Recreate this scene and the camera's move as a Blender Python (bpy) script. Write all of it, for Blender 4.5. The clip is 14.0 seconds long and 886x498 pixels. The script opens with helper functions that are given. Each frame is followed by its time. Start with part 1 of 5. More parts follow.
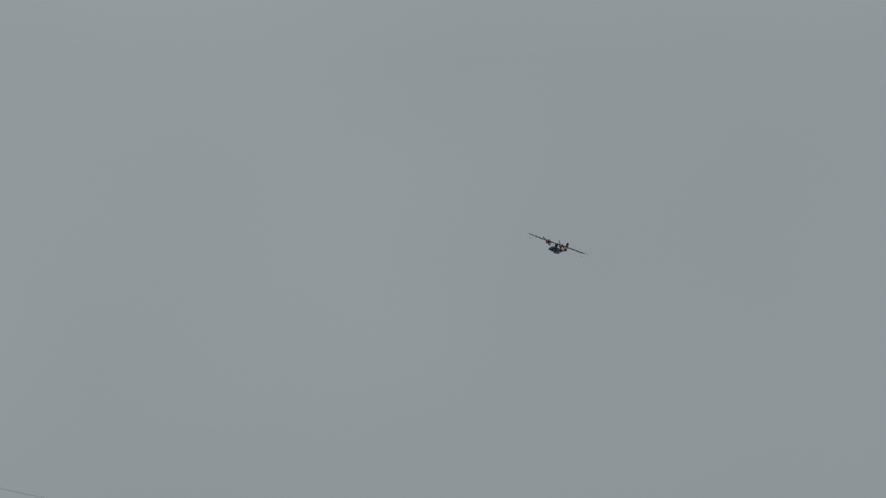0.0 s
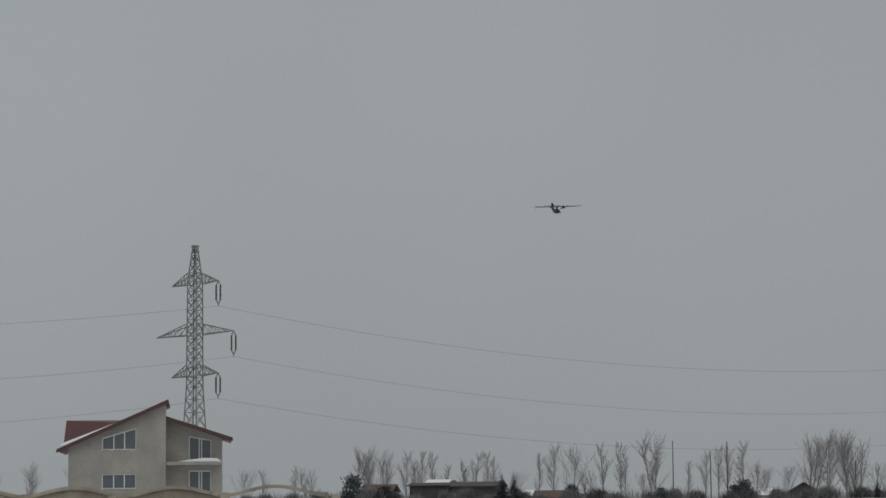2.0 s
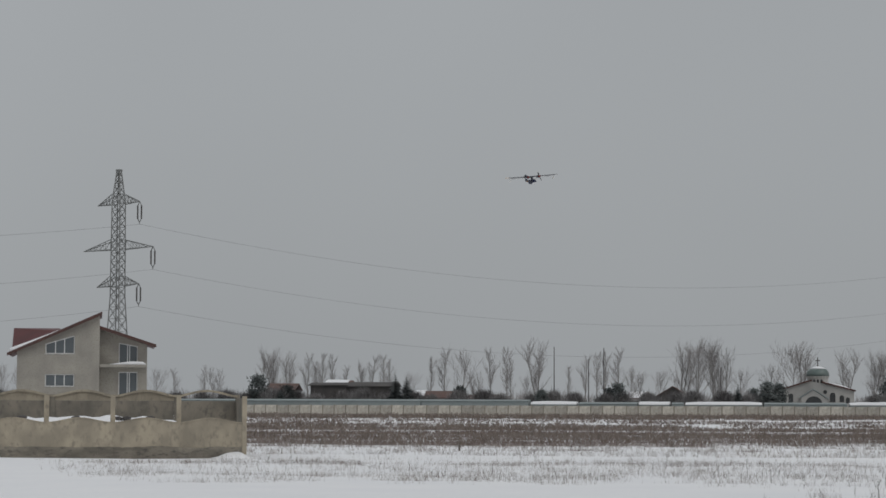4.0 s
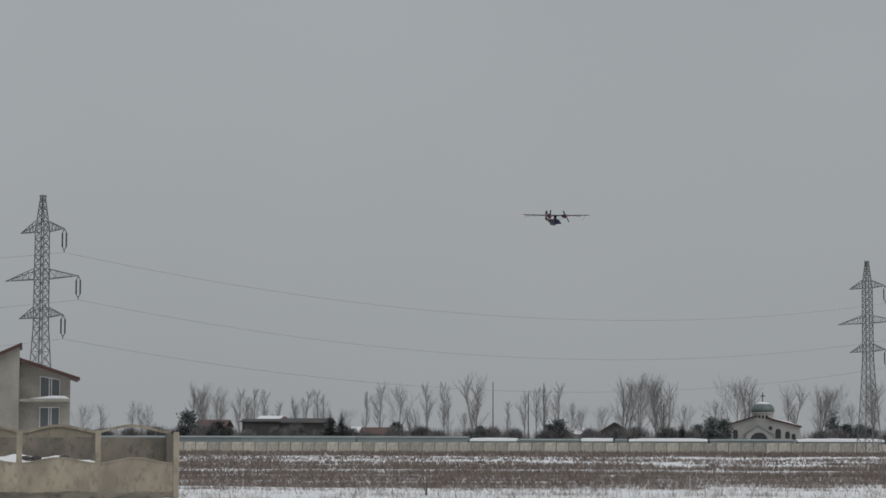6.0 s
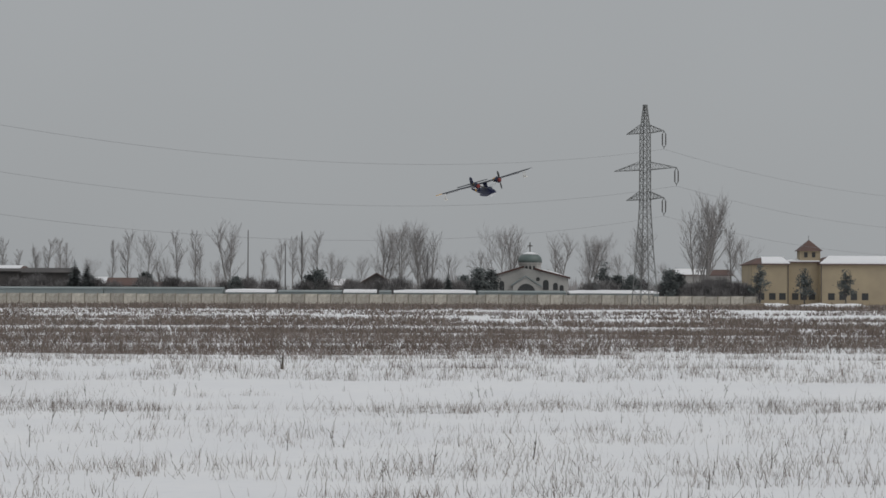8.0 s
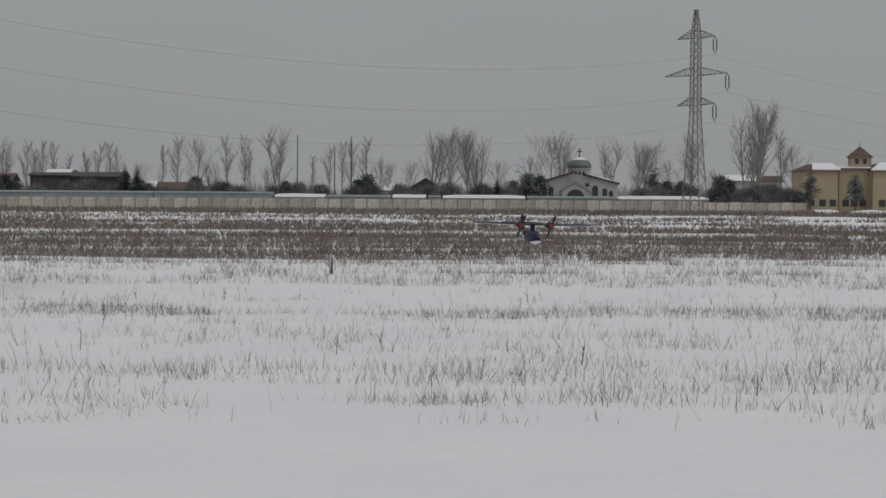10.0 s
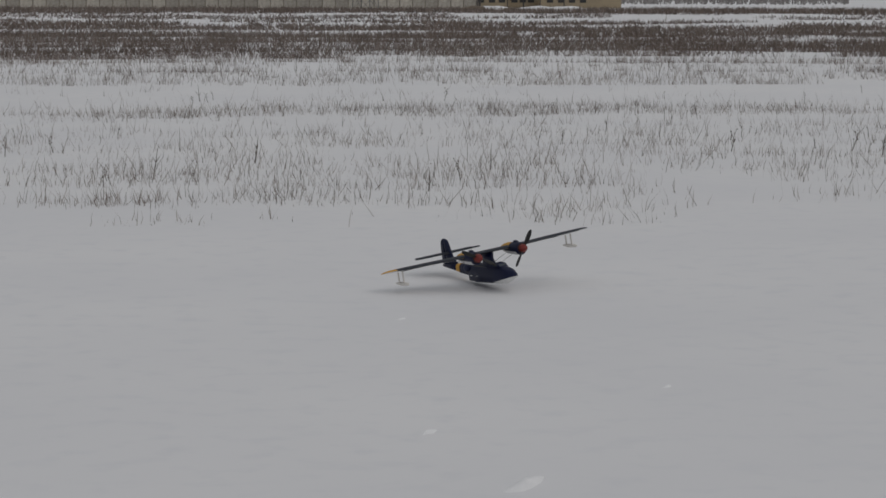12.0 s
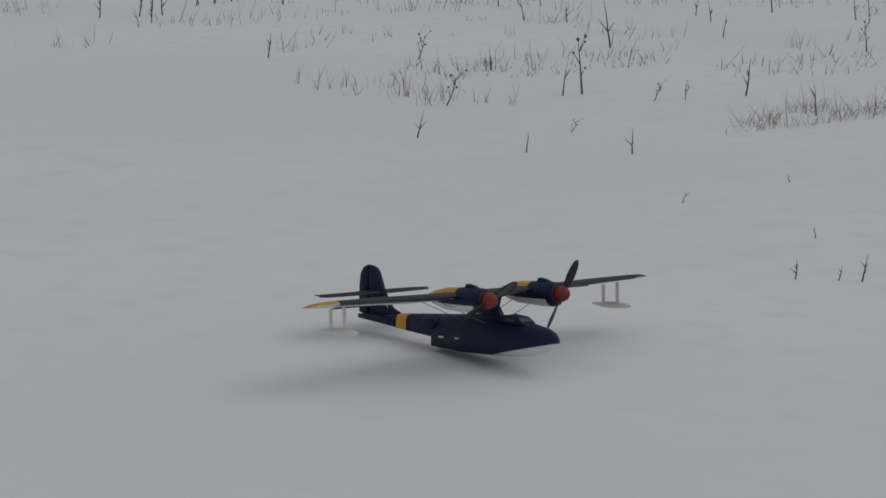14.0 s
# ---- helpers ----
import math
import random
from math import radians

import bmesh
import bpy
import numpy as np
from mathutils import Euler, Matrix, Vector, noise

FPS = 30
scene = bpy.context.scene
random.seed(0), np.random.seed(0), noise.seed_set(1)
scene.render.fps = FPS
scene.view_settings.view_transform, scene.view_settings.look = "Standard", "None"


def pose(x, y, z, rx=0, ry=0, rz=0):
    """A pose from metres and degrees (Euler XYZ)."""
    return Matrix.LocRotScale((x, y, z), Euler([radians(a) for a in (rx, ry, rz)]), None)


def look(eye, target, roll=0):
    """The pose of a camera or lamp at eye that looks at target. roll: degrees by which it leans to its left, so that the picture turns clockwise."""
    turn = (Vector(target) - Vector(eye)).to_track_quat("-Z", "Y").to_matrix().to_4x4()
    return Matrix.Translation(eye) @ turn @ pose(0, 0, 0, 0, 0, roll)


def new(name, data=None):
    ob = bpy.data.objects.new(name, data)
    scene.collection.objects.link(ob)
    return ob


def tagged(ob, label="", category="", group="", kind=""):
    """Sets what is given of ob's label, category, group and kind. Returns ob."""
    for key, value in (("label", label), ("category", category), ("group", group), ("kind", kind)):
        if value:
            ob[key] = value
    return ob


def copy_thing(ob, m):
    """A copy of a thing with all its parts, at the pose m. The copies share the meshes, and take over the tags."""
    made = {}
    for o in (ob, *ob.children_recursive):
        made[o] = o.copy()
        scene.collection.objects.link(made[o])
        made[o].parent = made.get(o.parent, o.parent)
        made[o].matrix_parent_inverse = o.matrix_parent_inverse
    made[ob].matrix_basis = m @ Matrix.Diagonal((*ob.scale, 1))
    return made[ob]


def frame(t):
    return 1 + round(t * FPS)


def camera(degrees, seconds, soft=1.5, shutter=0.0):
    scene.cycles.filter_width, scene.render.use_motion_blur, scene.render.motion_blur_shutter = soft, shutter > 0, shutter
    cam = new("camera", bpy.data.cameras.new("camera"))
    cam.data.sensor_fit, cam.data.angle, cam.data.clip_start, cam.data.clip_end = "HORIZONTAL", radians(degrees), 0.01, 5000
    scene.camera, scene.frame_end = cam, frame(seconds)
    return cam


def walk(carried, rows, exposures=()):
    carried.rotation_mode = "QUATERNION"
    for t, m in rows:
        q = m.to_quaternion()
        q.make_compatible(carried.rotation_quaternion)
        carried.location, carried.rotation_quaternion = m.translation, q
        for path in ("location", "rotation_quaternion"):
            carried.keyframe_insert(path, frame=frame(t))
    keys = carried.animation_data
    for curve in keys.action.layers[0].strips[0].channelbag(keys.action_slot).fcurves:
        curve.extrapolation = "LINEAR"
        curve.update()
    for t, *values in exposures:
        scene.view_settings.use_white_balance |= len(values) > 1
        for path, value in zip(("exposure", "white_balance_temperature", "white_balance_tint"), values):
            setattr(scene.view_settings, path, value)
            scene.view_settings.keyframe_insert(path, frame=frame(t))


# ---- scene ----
cam = camera(22.18, 14.0, 1.6)
# the lens zooms in the clip; with one lens the eye moves along the viewing line instead
PATH = [
    (0.0, pose(-7.36, 56.43, 1.75, 102.602, 0, 6.103) @ pose(0, 0, 0, 0, 0, -0.200)),
    (0.5, pose(-5.96, 45.43, 1.75, 101.336, 0, 7.272) @ pose(0, 0, 0, 0, 0, -0.354)),
    (1.0, pose(-5.24, 29.43, 1.75, 98.851, 0, 8.215) @ pose(0, 0, 0, 0, 0, -0.800)),
    (1.5, pose(-3.25, 13.54, 1.75, 97.781, 0, 9.159) @ pose(0, 0, 0, 0, 0, -0.803)),
    (2.0, pose(0.83, -1.95, 1.75, 96.504, 0, 9.953) @ pose(0, 0, 0, 0, 0, -0.509)),
    (2.5, pose(4.09, -17.65, 1.75, 95.159, 0, 10.468) @ pose(0, 0, 0, 0, 0, -0.607)),
    (3.0, pose(5.24, -22.32, 1.75, 94.291, 0, 8.756) @ pose(0, 0, 0, 0, 0, -0.139)),
    (3.2, pose(5.70, -23.99, 1.75, 93.953, 0, 8.282) @ pose(0, 0, 0, 0, 0, -0.104)),
    (5.3, pose(9.32, -41.43, 1.75, 94.259, 0, 7.059) @ pose(0, 0, 0, 0, 0, 0.420)),
    (5.5, pose(8.43, -36.96, 1.75, 94.457, 0, 6.780) @ pose(0, 0, 0, 0, 0, 0.364)),
    (6.0, pose(5.02, -21.28, 1.75, 94.884, 0, 5.863) @ pose(0, 0, 0, 0, 0, 0.129)),
    (6.5, pose(1.89, -5.53, 1.75, 94.746, 0, 4.747) @ pose(0, 0, 0, 0, 0, 0.093)),
    (7.0, pose(0.24, 0.05, 1.75, 93.172, 0, 2.463) @ pose(0, 0, 0, 0, 0, 0.066)),
    (7.5, pose(-0.00, 0.00, 1.75, 92.103, 0, 0.003) @ pose(0, 0, 0, 0, 0, 0.125)),
    (7.7, pose(-0.00, 0.00, 1.75, 91.685, 0, -0.822) @ pose(0, 0, 0, 0, 0, 0.197)),
    (9.8, pose(-0.00, 0.00, 1.75, 89.117, 0, 0.210) @ pose(0, 0, 0, 0, 0, 0.308)),
    (10.0, pose(-0.00, 0.00, 1.75, 88.738, 0, 0.421) @ pose(0, 0, 0, 0, 0, 0.392)),
    (10.5, pose(-0.00, 0.00, 1.75, 86.995, 0, 0.176) @ pose(0, 0, 0, 0, 0, 0.209)),
    (11.0, pose(-0.00, 0.00, 1.75, 84.991, 0, -0.601) @ pose(0, 0, 0, 0, 0, -0.010)),
    (11.5, pose(-0.00, 0.00, 1.75, 84.233, 0, -2.696) @ pose(0, 0, 0, 0, 0, 0.016)),
    (12.0, pose(-0.00, 0.00, 1.75, 83.660, 0, -7.884) @ pose(0, 0, 0, 0, 0, 0.125)),
    (12.5, pose(-0.00, 0.00, 1.75, 82.876, 0, -11.018) @ pose(0, 0, 0, 0, 0, -0.215)),
    (13.0, pose(-0.00, 0.00, 1.75, 82.045, 0, -20.149) @ pose(0, 0, 0, 0, 0, -0.194)),
    (13.2, pose(-0.00, 0.00, 1.75, 81.479, 0, -23.280) @ pose(0, 0, 0, 0, 0, -0.274)),
    (13.5, pose(-0.00, 0.00, 1.75, 80.846, 0, -26.402) @ pose(0, 0, 0, 0, 0, 0.196)),
    (13.7, pose(-0.00, 0.00, 1.75, 80.357, 0, -28.859) @ pose(0, 0, 0, 0, 0, 0.321)),
    (13.9, pose(-0.00, 0.00, 1.75, 79.726, 0, -35.180) @ pose(0, 0, 0, 0, 0, 0.405)),
    (14.0, pose(-0.00, 0.00, 1.75, 79.171, 0, -40.480) @ pose(0, 0, 0, 0, 0, 0.328)),
]
EXPOSURES = [(0.0, -0.22, 6230, 5.5), (1.5, -0.15, 6340, 7.5), (2.5, -0.02, 6460, 9), (3.2, 0.03, 6500, 10), (6.5, 0.06, 6450, 9.5), (7.7, 0.10, 6520, 10), (9.8, -0.11, 6600, 11), (10.0, -0.13, 6600, 11), (10.5, -0.26, 6650, 11.5), (11.0, -0.38, 6700, 12), (12.5, -0.5, 6560, 11.5), (13.2, -0.51, 6500, 10), (13.5, -0.525, 6430, 9.5), (14.0, -0.535, 6480, 10)]
FLIGHT = [  # seconds, place of the keel step, heading, climb and bank in degrees
    (0.0, -9.910, 102.431, 11.926, 198.5, -7.8, -23.9),
    (0.5, -9.794, 97.026, 11.895, 194.1, -8.0, -23.5),
    (1.0, -10.349, 81.862, 10.758, 187.5, -10.0, -19.3),
    (1.5, -9.563, 71.213, 10.446, 176.1, -14.5, -11.5),
    (2.0, -6.884, 60.315, 9.860, 158.4, -12.3, 2.5),
    (2.5, -3.952, 48.379, 9.075, 157.5, -6.2, 3.1),
    (3.0, -1.329, 37.055, 7.945, 155.4, -6.4, 7.3),
    (3.2, -0.847, 37.367, 8.020, 159.3, -4.5, 7.5),
    (5.3, 5.512, 8.447, 6.737, 155.6, -5.4, 3.6),
    (5.5, 4.866, 12.086, 6.619, 159.6, -3.4, 1.4),
    (6.0, 2.655, 22.923, 5.994, 159.3, -8.6, 1.1),
    (6.5, 0.766, 33.972, 5.221, 155.8, -8.8, 8.9),
    (7.0, 0.206, 37.256, 4.379, 158.2, -4.9, 9.7),
    (7.5, 0.800, 35.445, 3.755, 163.3, -4.9, 14.2),
    (7.7, 1.044, 33.907, 3.487, 162.6, -3.2, 17.5),
    (9.8, 0.803, 24.383, 1.510, 172.5, -3.8, -1.5),
    (10.0, 0.745, 24.087, 1.294, 170.4, -4.0, -1.4),
    (10.5, 0.701, 21.216, 0.771, 166.5, -2.2, -1.4),
    (11.0, 0.970, 18.772, 0.424, 164.6, 1.6, -2.7),
    (11.5, 1.527, 16.556, 0.256, 162.3, 1.5, 4.8),
    (12.0, 2.207, 14.071, -0.047, 161.4, 4.3, 8.6),
    (12.5, 2.964, 12.049, -0.041, 172.4, 5.1, 6.9),
    (13.0, 3.584, 9.619, -0.005, 175.8, 5.0, 5.8),
    (13.5, 4.155, 7.687, -0.002, 176.5, 6.8, 2.6),
    (13.7, 4.387, 6.851, -0.004, 177.0, 5.5, -0.1),
    (13.9, 4.586, 5.959, -0.001, 177.5, 6.9, -2.5),
    (14.0, 4.771, 5.490, 0.009, 178.4, 6.5, -3.9),
]
# blade angles each half second, starboard and port
BLADE_ANGLES = ([60, 40, 90, 20, 0, 110, 40, 100, 70, 40, 110, 50, 0, 90, 0, 148, 60, 30, 0, 90, 160, 155, 160, 117, 60, 119, 5, 82, 113],
                [30, 30, 100, 0, 110, 30, 150, 50, 20, 110, 80, 0, 30, 85, 150, 80, 0, 90, 60, 30, 160, 170, 21, 150, 145, 66, 12, 84, 146])

walk(cam, PATH, EXPOSURES)

# ---- light: an even overcast winter sky with a weak wide sun behind the cloud ----
SUN_EL, SUN_AZ = radians(48), radians(128)   # the soft shadows fall close under things, towards the left
world = bpy.data.worlds.new("overcast_sky")
scene.world = world
world.use_nodes = True
wn = world.node_tree.nodes
wl = world.node_tree.links
sky = wn.new("ShaderNodeTexSky")
sky.sky_type, sky.sun_disc = "NISHITA", False
sky.sun_elevation, sky.sun_rotation = SUN_EL, SUN_AZ
sky.air_density, sky.dust_density = 1.0, 4.0
grey = wn.new("ShaderNodeHueSaturation")
grey.inputs["Saturation"].default_value = 0.25
wl.new(sky.outputs["Color"], grey.inputs["Color"])
scaled = wn.new("ShaderNodeMix")
scaled.data_type, scaled.blend_type = "RGBA", "MULTIPLY"
scaled.inputs[0].default_value = 1.0
wl.new(grey.outputs["Color"], scaled.inputs[6])
scaled.inputs[7].default_value = (0.10, 0.10, 0.10, 1)
cloud = wn.new("ShaderNodeMix")
cloud.data_type = "RGBA"
cloud.inputs[0].default_value = 0.88
wl.new(scaled.outputs[2], cloud.inputs[6])
# cloud cover: slow soft mottling
tc = wn.new("ShaderNodeTexCoord")
nz = wn.new("ShaderNodeTexNoise")
nz.inputs["Scale"].default_value, nz.inputs["Detail"].default_value = 2.2, 3.0
wl.new(tc.outputs["Generated"], nz.inputs["Vector"])
cr = wn.new("ShaderNodeValToRGB")
cr.color_ramp.elements[0].position, cr.color_ramp.elements[0].color = 0.3, (0.93, 0.93, 0.93, 1)
cr.color_ramp.elements[1].position, cr.color_ramp.elements[1].color = 0.7, (1.05, 1.05, 1.05, 1)
wl.new(nz.outputs["Fac"], cr.inputs["Fac"])
# an overcast dome is brighter overhead than towards the horizon
sep = wn.new("ShaderNodeSeparateXYZ")
wl.new(tc.outputs["Generated"], sep.inputs[0])
dome = wn.new("ShaderNodeMapRange")
dome.inputs["From Min"].default_value, dome.inputs["From Max"].default_value = 0.3, 1.0
dome.inputs["To Min"].default_value, dome.inputs["To Max"].default_value = 1.0, 1.75
wl.new(sep.outputs["Z"], dome.inputs["Value"])
tone = wn.new("ShaderNodeVectorMath")
tone.operation = "SCALE"
tone.inputs[0].default_value = (0.348, 0.366, 0.380)
wl.new(dome.outputs["Result"], tone.inputs["Scale"])
veil = wn.new("ShaderNodeMix")
veil.data_type, veil.blend_type = "RGBA", "MULTIPLY"
veil.inputs[0].default_value = 1.0
wl.new(tone.outputs["Vector"], veil.inputs[6])
wl.new(cr.outputs["Color"], veil.inputs[7])
wl.new(veil.outputs[2], cloud.inputs[7])
wl.new(cloud.outputs[2], wn["Background"].inputs["Color"])
wn["Background"].inputs["Strength"].default_value = 1.0
sun = new("sun", bpy.data.lights.new("sun", "SUN"))
sun.data.energy, sun.data.angle, sun.data.color = 0.46, radians(42), (1.0, 0.97, 0.93)
sun_from = Vector((math.sin(SUN_AZ) * math.cos(SUN_EL), math.cos(SUN_AZ) * math.cos(SUN_EL), math.sin(SUN_EL)))
sun.matrix_basis = look(sun_from * 200, (0, 0, 0))


# ---- materials ----
def surface(name, colour, rough=0.7, second=None, scale=4.0, fine=60.0, bump=0.15, metal=0.0, third=None, spread=0.16,
            spec=0.4, per_object=0.0, per_island=0.0, stretch=(1, 1, 1), bump_distance=0.02):
    """A procedural surface: a base colour, large soft patches of a second one, small specks of a third, fine relief."""
    m = bpy.data.materials.new(name)
    m.use_nodes = True
    nt = m.node_tree
    n, l = nt.nodes, nt.links
    b = n["Principled BSDF"]
    b.inputs["Roughness"].default_value, b.inputs["Metallic"].default_value = rough, metal
    b.inputs["Specular IOR Level"].default_value = spec
    tex = n.new("ShaderNodeTexCoord")
    mp = n.new("ShaderNodeMapping")
    mp.inputs["Scale"].default_value = stretch
    l.new(tex.outputs["Object"], mp.inputs["Vector"])
    big = n.new("ShaderNodeTexNoise")
    big.inputs["Scale"].default_value, big.inputs["Detail"].default_value = scale, 5.0
    small = n.new("ShaderNodeTexNoise")
    small.inputs["Scale"].default_value, small.inputs["Detail"].default_value = fine, 4.0
    l.new(mp.outputs["Vector"], big.inputs["Vector"])
    l.new(mp.outputs["Vector"], small.inputs["Vector"])
    ramp = n.new("ShaderNodeValToRGB")
    ramp.color_ramp.elements[0].position, ramp.color_ramp.elements[1].position = 0.5 - spread, 0.5 + spread
    ramp.color_ramp.elements[0].color = (*colour, 1)
    ramp.color_ramp.elements[1].color = (*(second or colour), 1)
    l.new(big.outputs["Fac"], ramp.inputs["Fac"])
    mix = n.new("ShaderNodeMix")
    mix.data_type = "RGBA"
    l.new(ramp.outputs["Color"], mix.inputs[6])
    mix.inputs[7].default_value = (*(third or second or colour), 1)
    cut = n.new("ShaderNodeMapRange")
    cut.inputs["From Min"].default_value, cut.inputs["From Max"].default_value = 0.52, 0.72
    l.new(small.outputs["Fac"], cut.inputs["Value"])
    l.new(cut.outputs["Result"], mix.inputs[0])
    colour_out = mix.outputs[2]
    if per_object or per_island:
        vary = n.new("ShaderNodeHueSaturation")
        if per_object:
            src = n.new("ShaderNodeObjectInfo").outputs["Random"]
        else:
            src = n.new("ShaderNodeNewGeometry").outputs["Random Per Island"]
        rng = n.new("ShaderNodeMapRange")
        k = per_object or per_island
        rng.inputs["To Min"].default_value, rng.inputs["To Max"].default_value = 1 - k, 1 + k
        l.new(src, rng.inputs["Value"])
        l.new(rng.outputs["Result"], vary.inputs["Value"])
        l.new(colour_out, vary.inputs["Color"])
        colour_out = vary.outputs["Color"]
    l.new(colour_out, b.inputs["Base Color"])
    if bump:
        bm_ = n.new("ShaderNodeBump")
        bm_.inputs["Strength"].default_value, bm_.inputs["Distance"].default_value = bump, bump_distance
        l.new(small.outputs["Fac"], bm_.inputs["Height"])
        l.new(bm_.outputs["Normal"], b.inputs["Normal"])
    return m


SNOW = surface("snow", (0.805, 0.803, 0.818), 0.75, (0.85, 0.845, 0.85), 0.3, 5.0, 0.02, third=(0.79, 0.79, 0.808), bump_distance=0.02, spec=0.25)
# for sun-facing slopes: the sun's extra brightness is put into this white
SUNLIT_SNOW = surface("sunlit_snow", (0.92, 0.92, 0.925), 0.7, (0.87, 0.87, 0.88), 9.0, 60.0, 0.3, bump_distance=0.006, spec=0.3)
CONCRETE_DAMP = surface("damp_concrete", (0.155, 0.14, 0.115), 0.85, (0.24, 0.215, 0.175), 1.6, 9, 0.5, third=(0.10, 0.092, 0.08), per_object=0.12, stretch=(0.6, 0.6, 1.6), spread=0.10)
CONCRETE = surface("concrete", (0.415, 0.36, 0.275), 0.9, (0.29, 0.255, 0.20), 1.3, 7, 0.45, third=(0.255, 0.225, 0.18), per_object=0.10, stretch=(1.1, 1.1, 0.7), spread=0.12)
CONCRETE_DARK = surface("concrete_dark", (0.275, 0.245, 0.20), 0.9, (0.175, 0.16, 0.135), 1.3, 6, 0.4, third=(0.15, 0.138, 0.12), per_object=0.15, stretch=(1.0, 1.0, 0.7), spread=0.12)
CONCRETE_WALL = surface("precast_wall", (0.53, 0.50, 0.44), 0.9, (0.33, 0.305, 0.265), 0.9, 5, 0.2, third=(0.28, 0.245, 0.20), per_object=0.22)
RENDER = surface("cement_render", (0.385, 0.36, 0.315), 0.92, (0.29, 0.272, 0.242), 0.6, 9, 0.3, third=(0.265, 0.247, 0.215), spread=0.14, per_object=0.06)
TRIM_RED = surface("red_roof_sheet", (0.115, 0.03, 0.03), 0.55, (0.09, 0.027, 0.027), 0.8, 25, 0.1, third=(0.07, 0.028, 0.028))
FASCIA = surface("brown_fascia", (0.10, 0.045, 0.035), 0.6, (0.07, 0.04, 0.035), 1.2, 30, 0.1)
WHITE_FRAME = surface("white_upvc", (0.78, 0.78, 0.77), 0.4, (0.72, 0.72, 0.71), 2, 40, 0.03)
STEEL = surface("galvanised_steel", (0.21, 0.215, 0.21), 0.6, (0.16, 0.163, 0.16), 1.0, 20, 0.1, metal=0.25, third=(0.14, 0.125, 0.11))
INSULATOR = surface("brown_porcelain", (0.07, 0.06, 0.055), 0.3, (0.05, 0.045, 0.04), 3, 40, 0.05)
WIRE = surface("aluminium_wire", (0.30, 0.30, 0.30), 0.5, (0.25, 0.25, 0.25), 1, 20, 0.0, metal=0.5)
# bark, twigs, needles and shrubs: distance haze is put in as paler colours
BARK = surface("winter_bark", (0.28, 0.265, 0.25), 0.9, (0.21, 0.20, 0.19), 0.6, 9, 0.2, per_object=0.15)
TWIG = surface("winter_twigs", (0.33, 0.312, 0.305), 0.9, (0.245, 0.232, 0.228), 0.5, 9, 0.0, per_island=0.2)
NEEDLE = surface("conifer_needles", (0.09, 0.102, 0.1), 0.8, (0.125, 0.136, 0.132), 0.7, 12, 0.0, per_island=0.35)
SHRUB = surface("dark_shrub", (0.165, 0.157, 0.156), 0.9, (0.22, 0.21, 0.207), 0.5, 12, 0.0, per_island=0.35)
WEED_BROWN = surface("dry_brown_weeds", (0.152, 0.117, 0.099), 0.9, (0.215, 0.178, 0.155), 0.08, 3, 0.0, third=(0.105, 0.085, 0.074), per_island=0.4)
WEED_STRAW = surface("dry_straw_weeds", (0.29, 0.243, 0.215), 0.9, (0.20, 0.165, 0.146), 0.15, 3, 0.0, third=(0.15, 0.125, 0.11), per_island=0.4)
WEED_DARK = surface("dark_seed_stems", (0.09, 0.075, 0.06), 0.9, (0.15, 0.125, 0.10), 0.6, 9, 0.0, per_island=0.3)
NAVY = surface("navy_foam_paint", (0.0035, 0.007, 0.036), 0.5, (0.005, 0.0095, 0.043), 8, 300, 0.08, bump_distance=0.001, spec=0.3)
NAVY_TOP = surface("dark_blue_grey_wing", (0.011, 0.014, 0.026), 0.5, (0.016, 0.019, 0.03), 8, 300, 0.08, bump_distance=0.001)
FOAM_WHITE = surface("white_foam", (0.74, 0.74, 0.73), 0.55, (0.68, 0.68, 0.68), 6, 250, 0.08, bump_distance=0.001)
FLOAT_CREAM = surface("cream_foam", (0.84, 0.81, 0.76), 0.6, (0.79, 0.76, 0.71), 6, 250, 0.08, bump_distance=0.001)
YELLOW = surface("yellow_paint", (0.66, 0.34, 0.04), 0.5, (0.56, 0.30, 0.045), 9, 250, 0.05, bump_distance=0.001)
RED = surface("red_spinner_plastic", (0.23, 0.03, 0.024), 0.5, (0.18, 0.026, 0.022), 9, 250, 0.03, bump_distance=0.001)
PROP_BLACK = surface("black_nylon", (0.012, 0.012, 0.013), 0.4, (0.02, 0.02, 0.02), 9, 250, 0.03, bump_distance=0.001)
ENGINE = surface("dark_engine_face", (0.03, 0.02, 0.02), 0.6, (0.09, 0.03, 0.02), 60, 250, 0.1, bump_distance=0.001)
CANOPY_GREY = surface("tinted_canopy", (0.05, 0.06, 0.075), 0.15, (0.07, 0.08, 0.09), 9, 250, 0.0)
CHURCH_WALL = surface("pale_plaster", (0.45, 0.435, 0.41), 0.9, (0.36, 0.35, 0.335), 0.4, 6, 0.1)
CHURCH_DOME = surface("dull_green_dome", (0.12, 0.16, 0.15), 0.5, (0.16, 0.19, 0.18), 0.6, 8, 0.1, metal=0.2)
DARK_OPENING = surface("dark_opening", (0.035, 0.037, 0.04), 0.5, (0.05, 0.05, 0.05), 2, 20, 0.0)
OCHRE = surface("ochre_plaster", (0.42, 0.345, 0.235), 0.9, (0.35, 0.29, 0.205), 0.3, 5, 0.1, third=(0.38, 0.31, 0.215))
ROOF_BROWN = surface("brown_tile_roof", (0.14, 0.085, 0.072), 0.8, (0.115, 0.075, 0.066), 0.7, 8, 0.2)
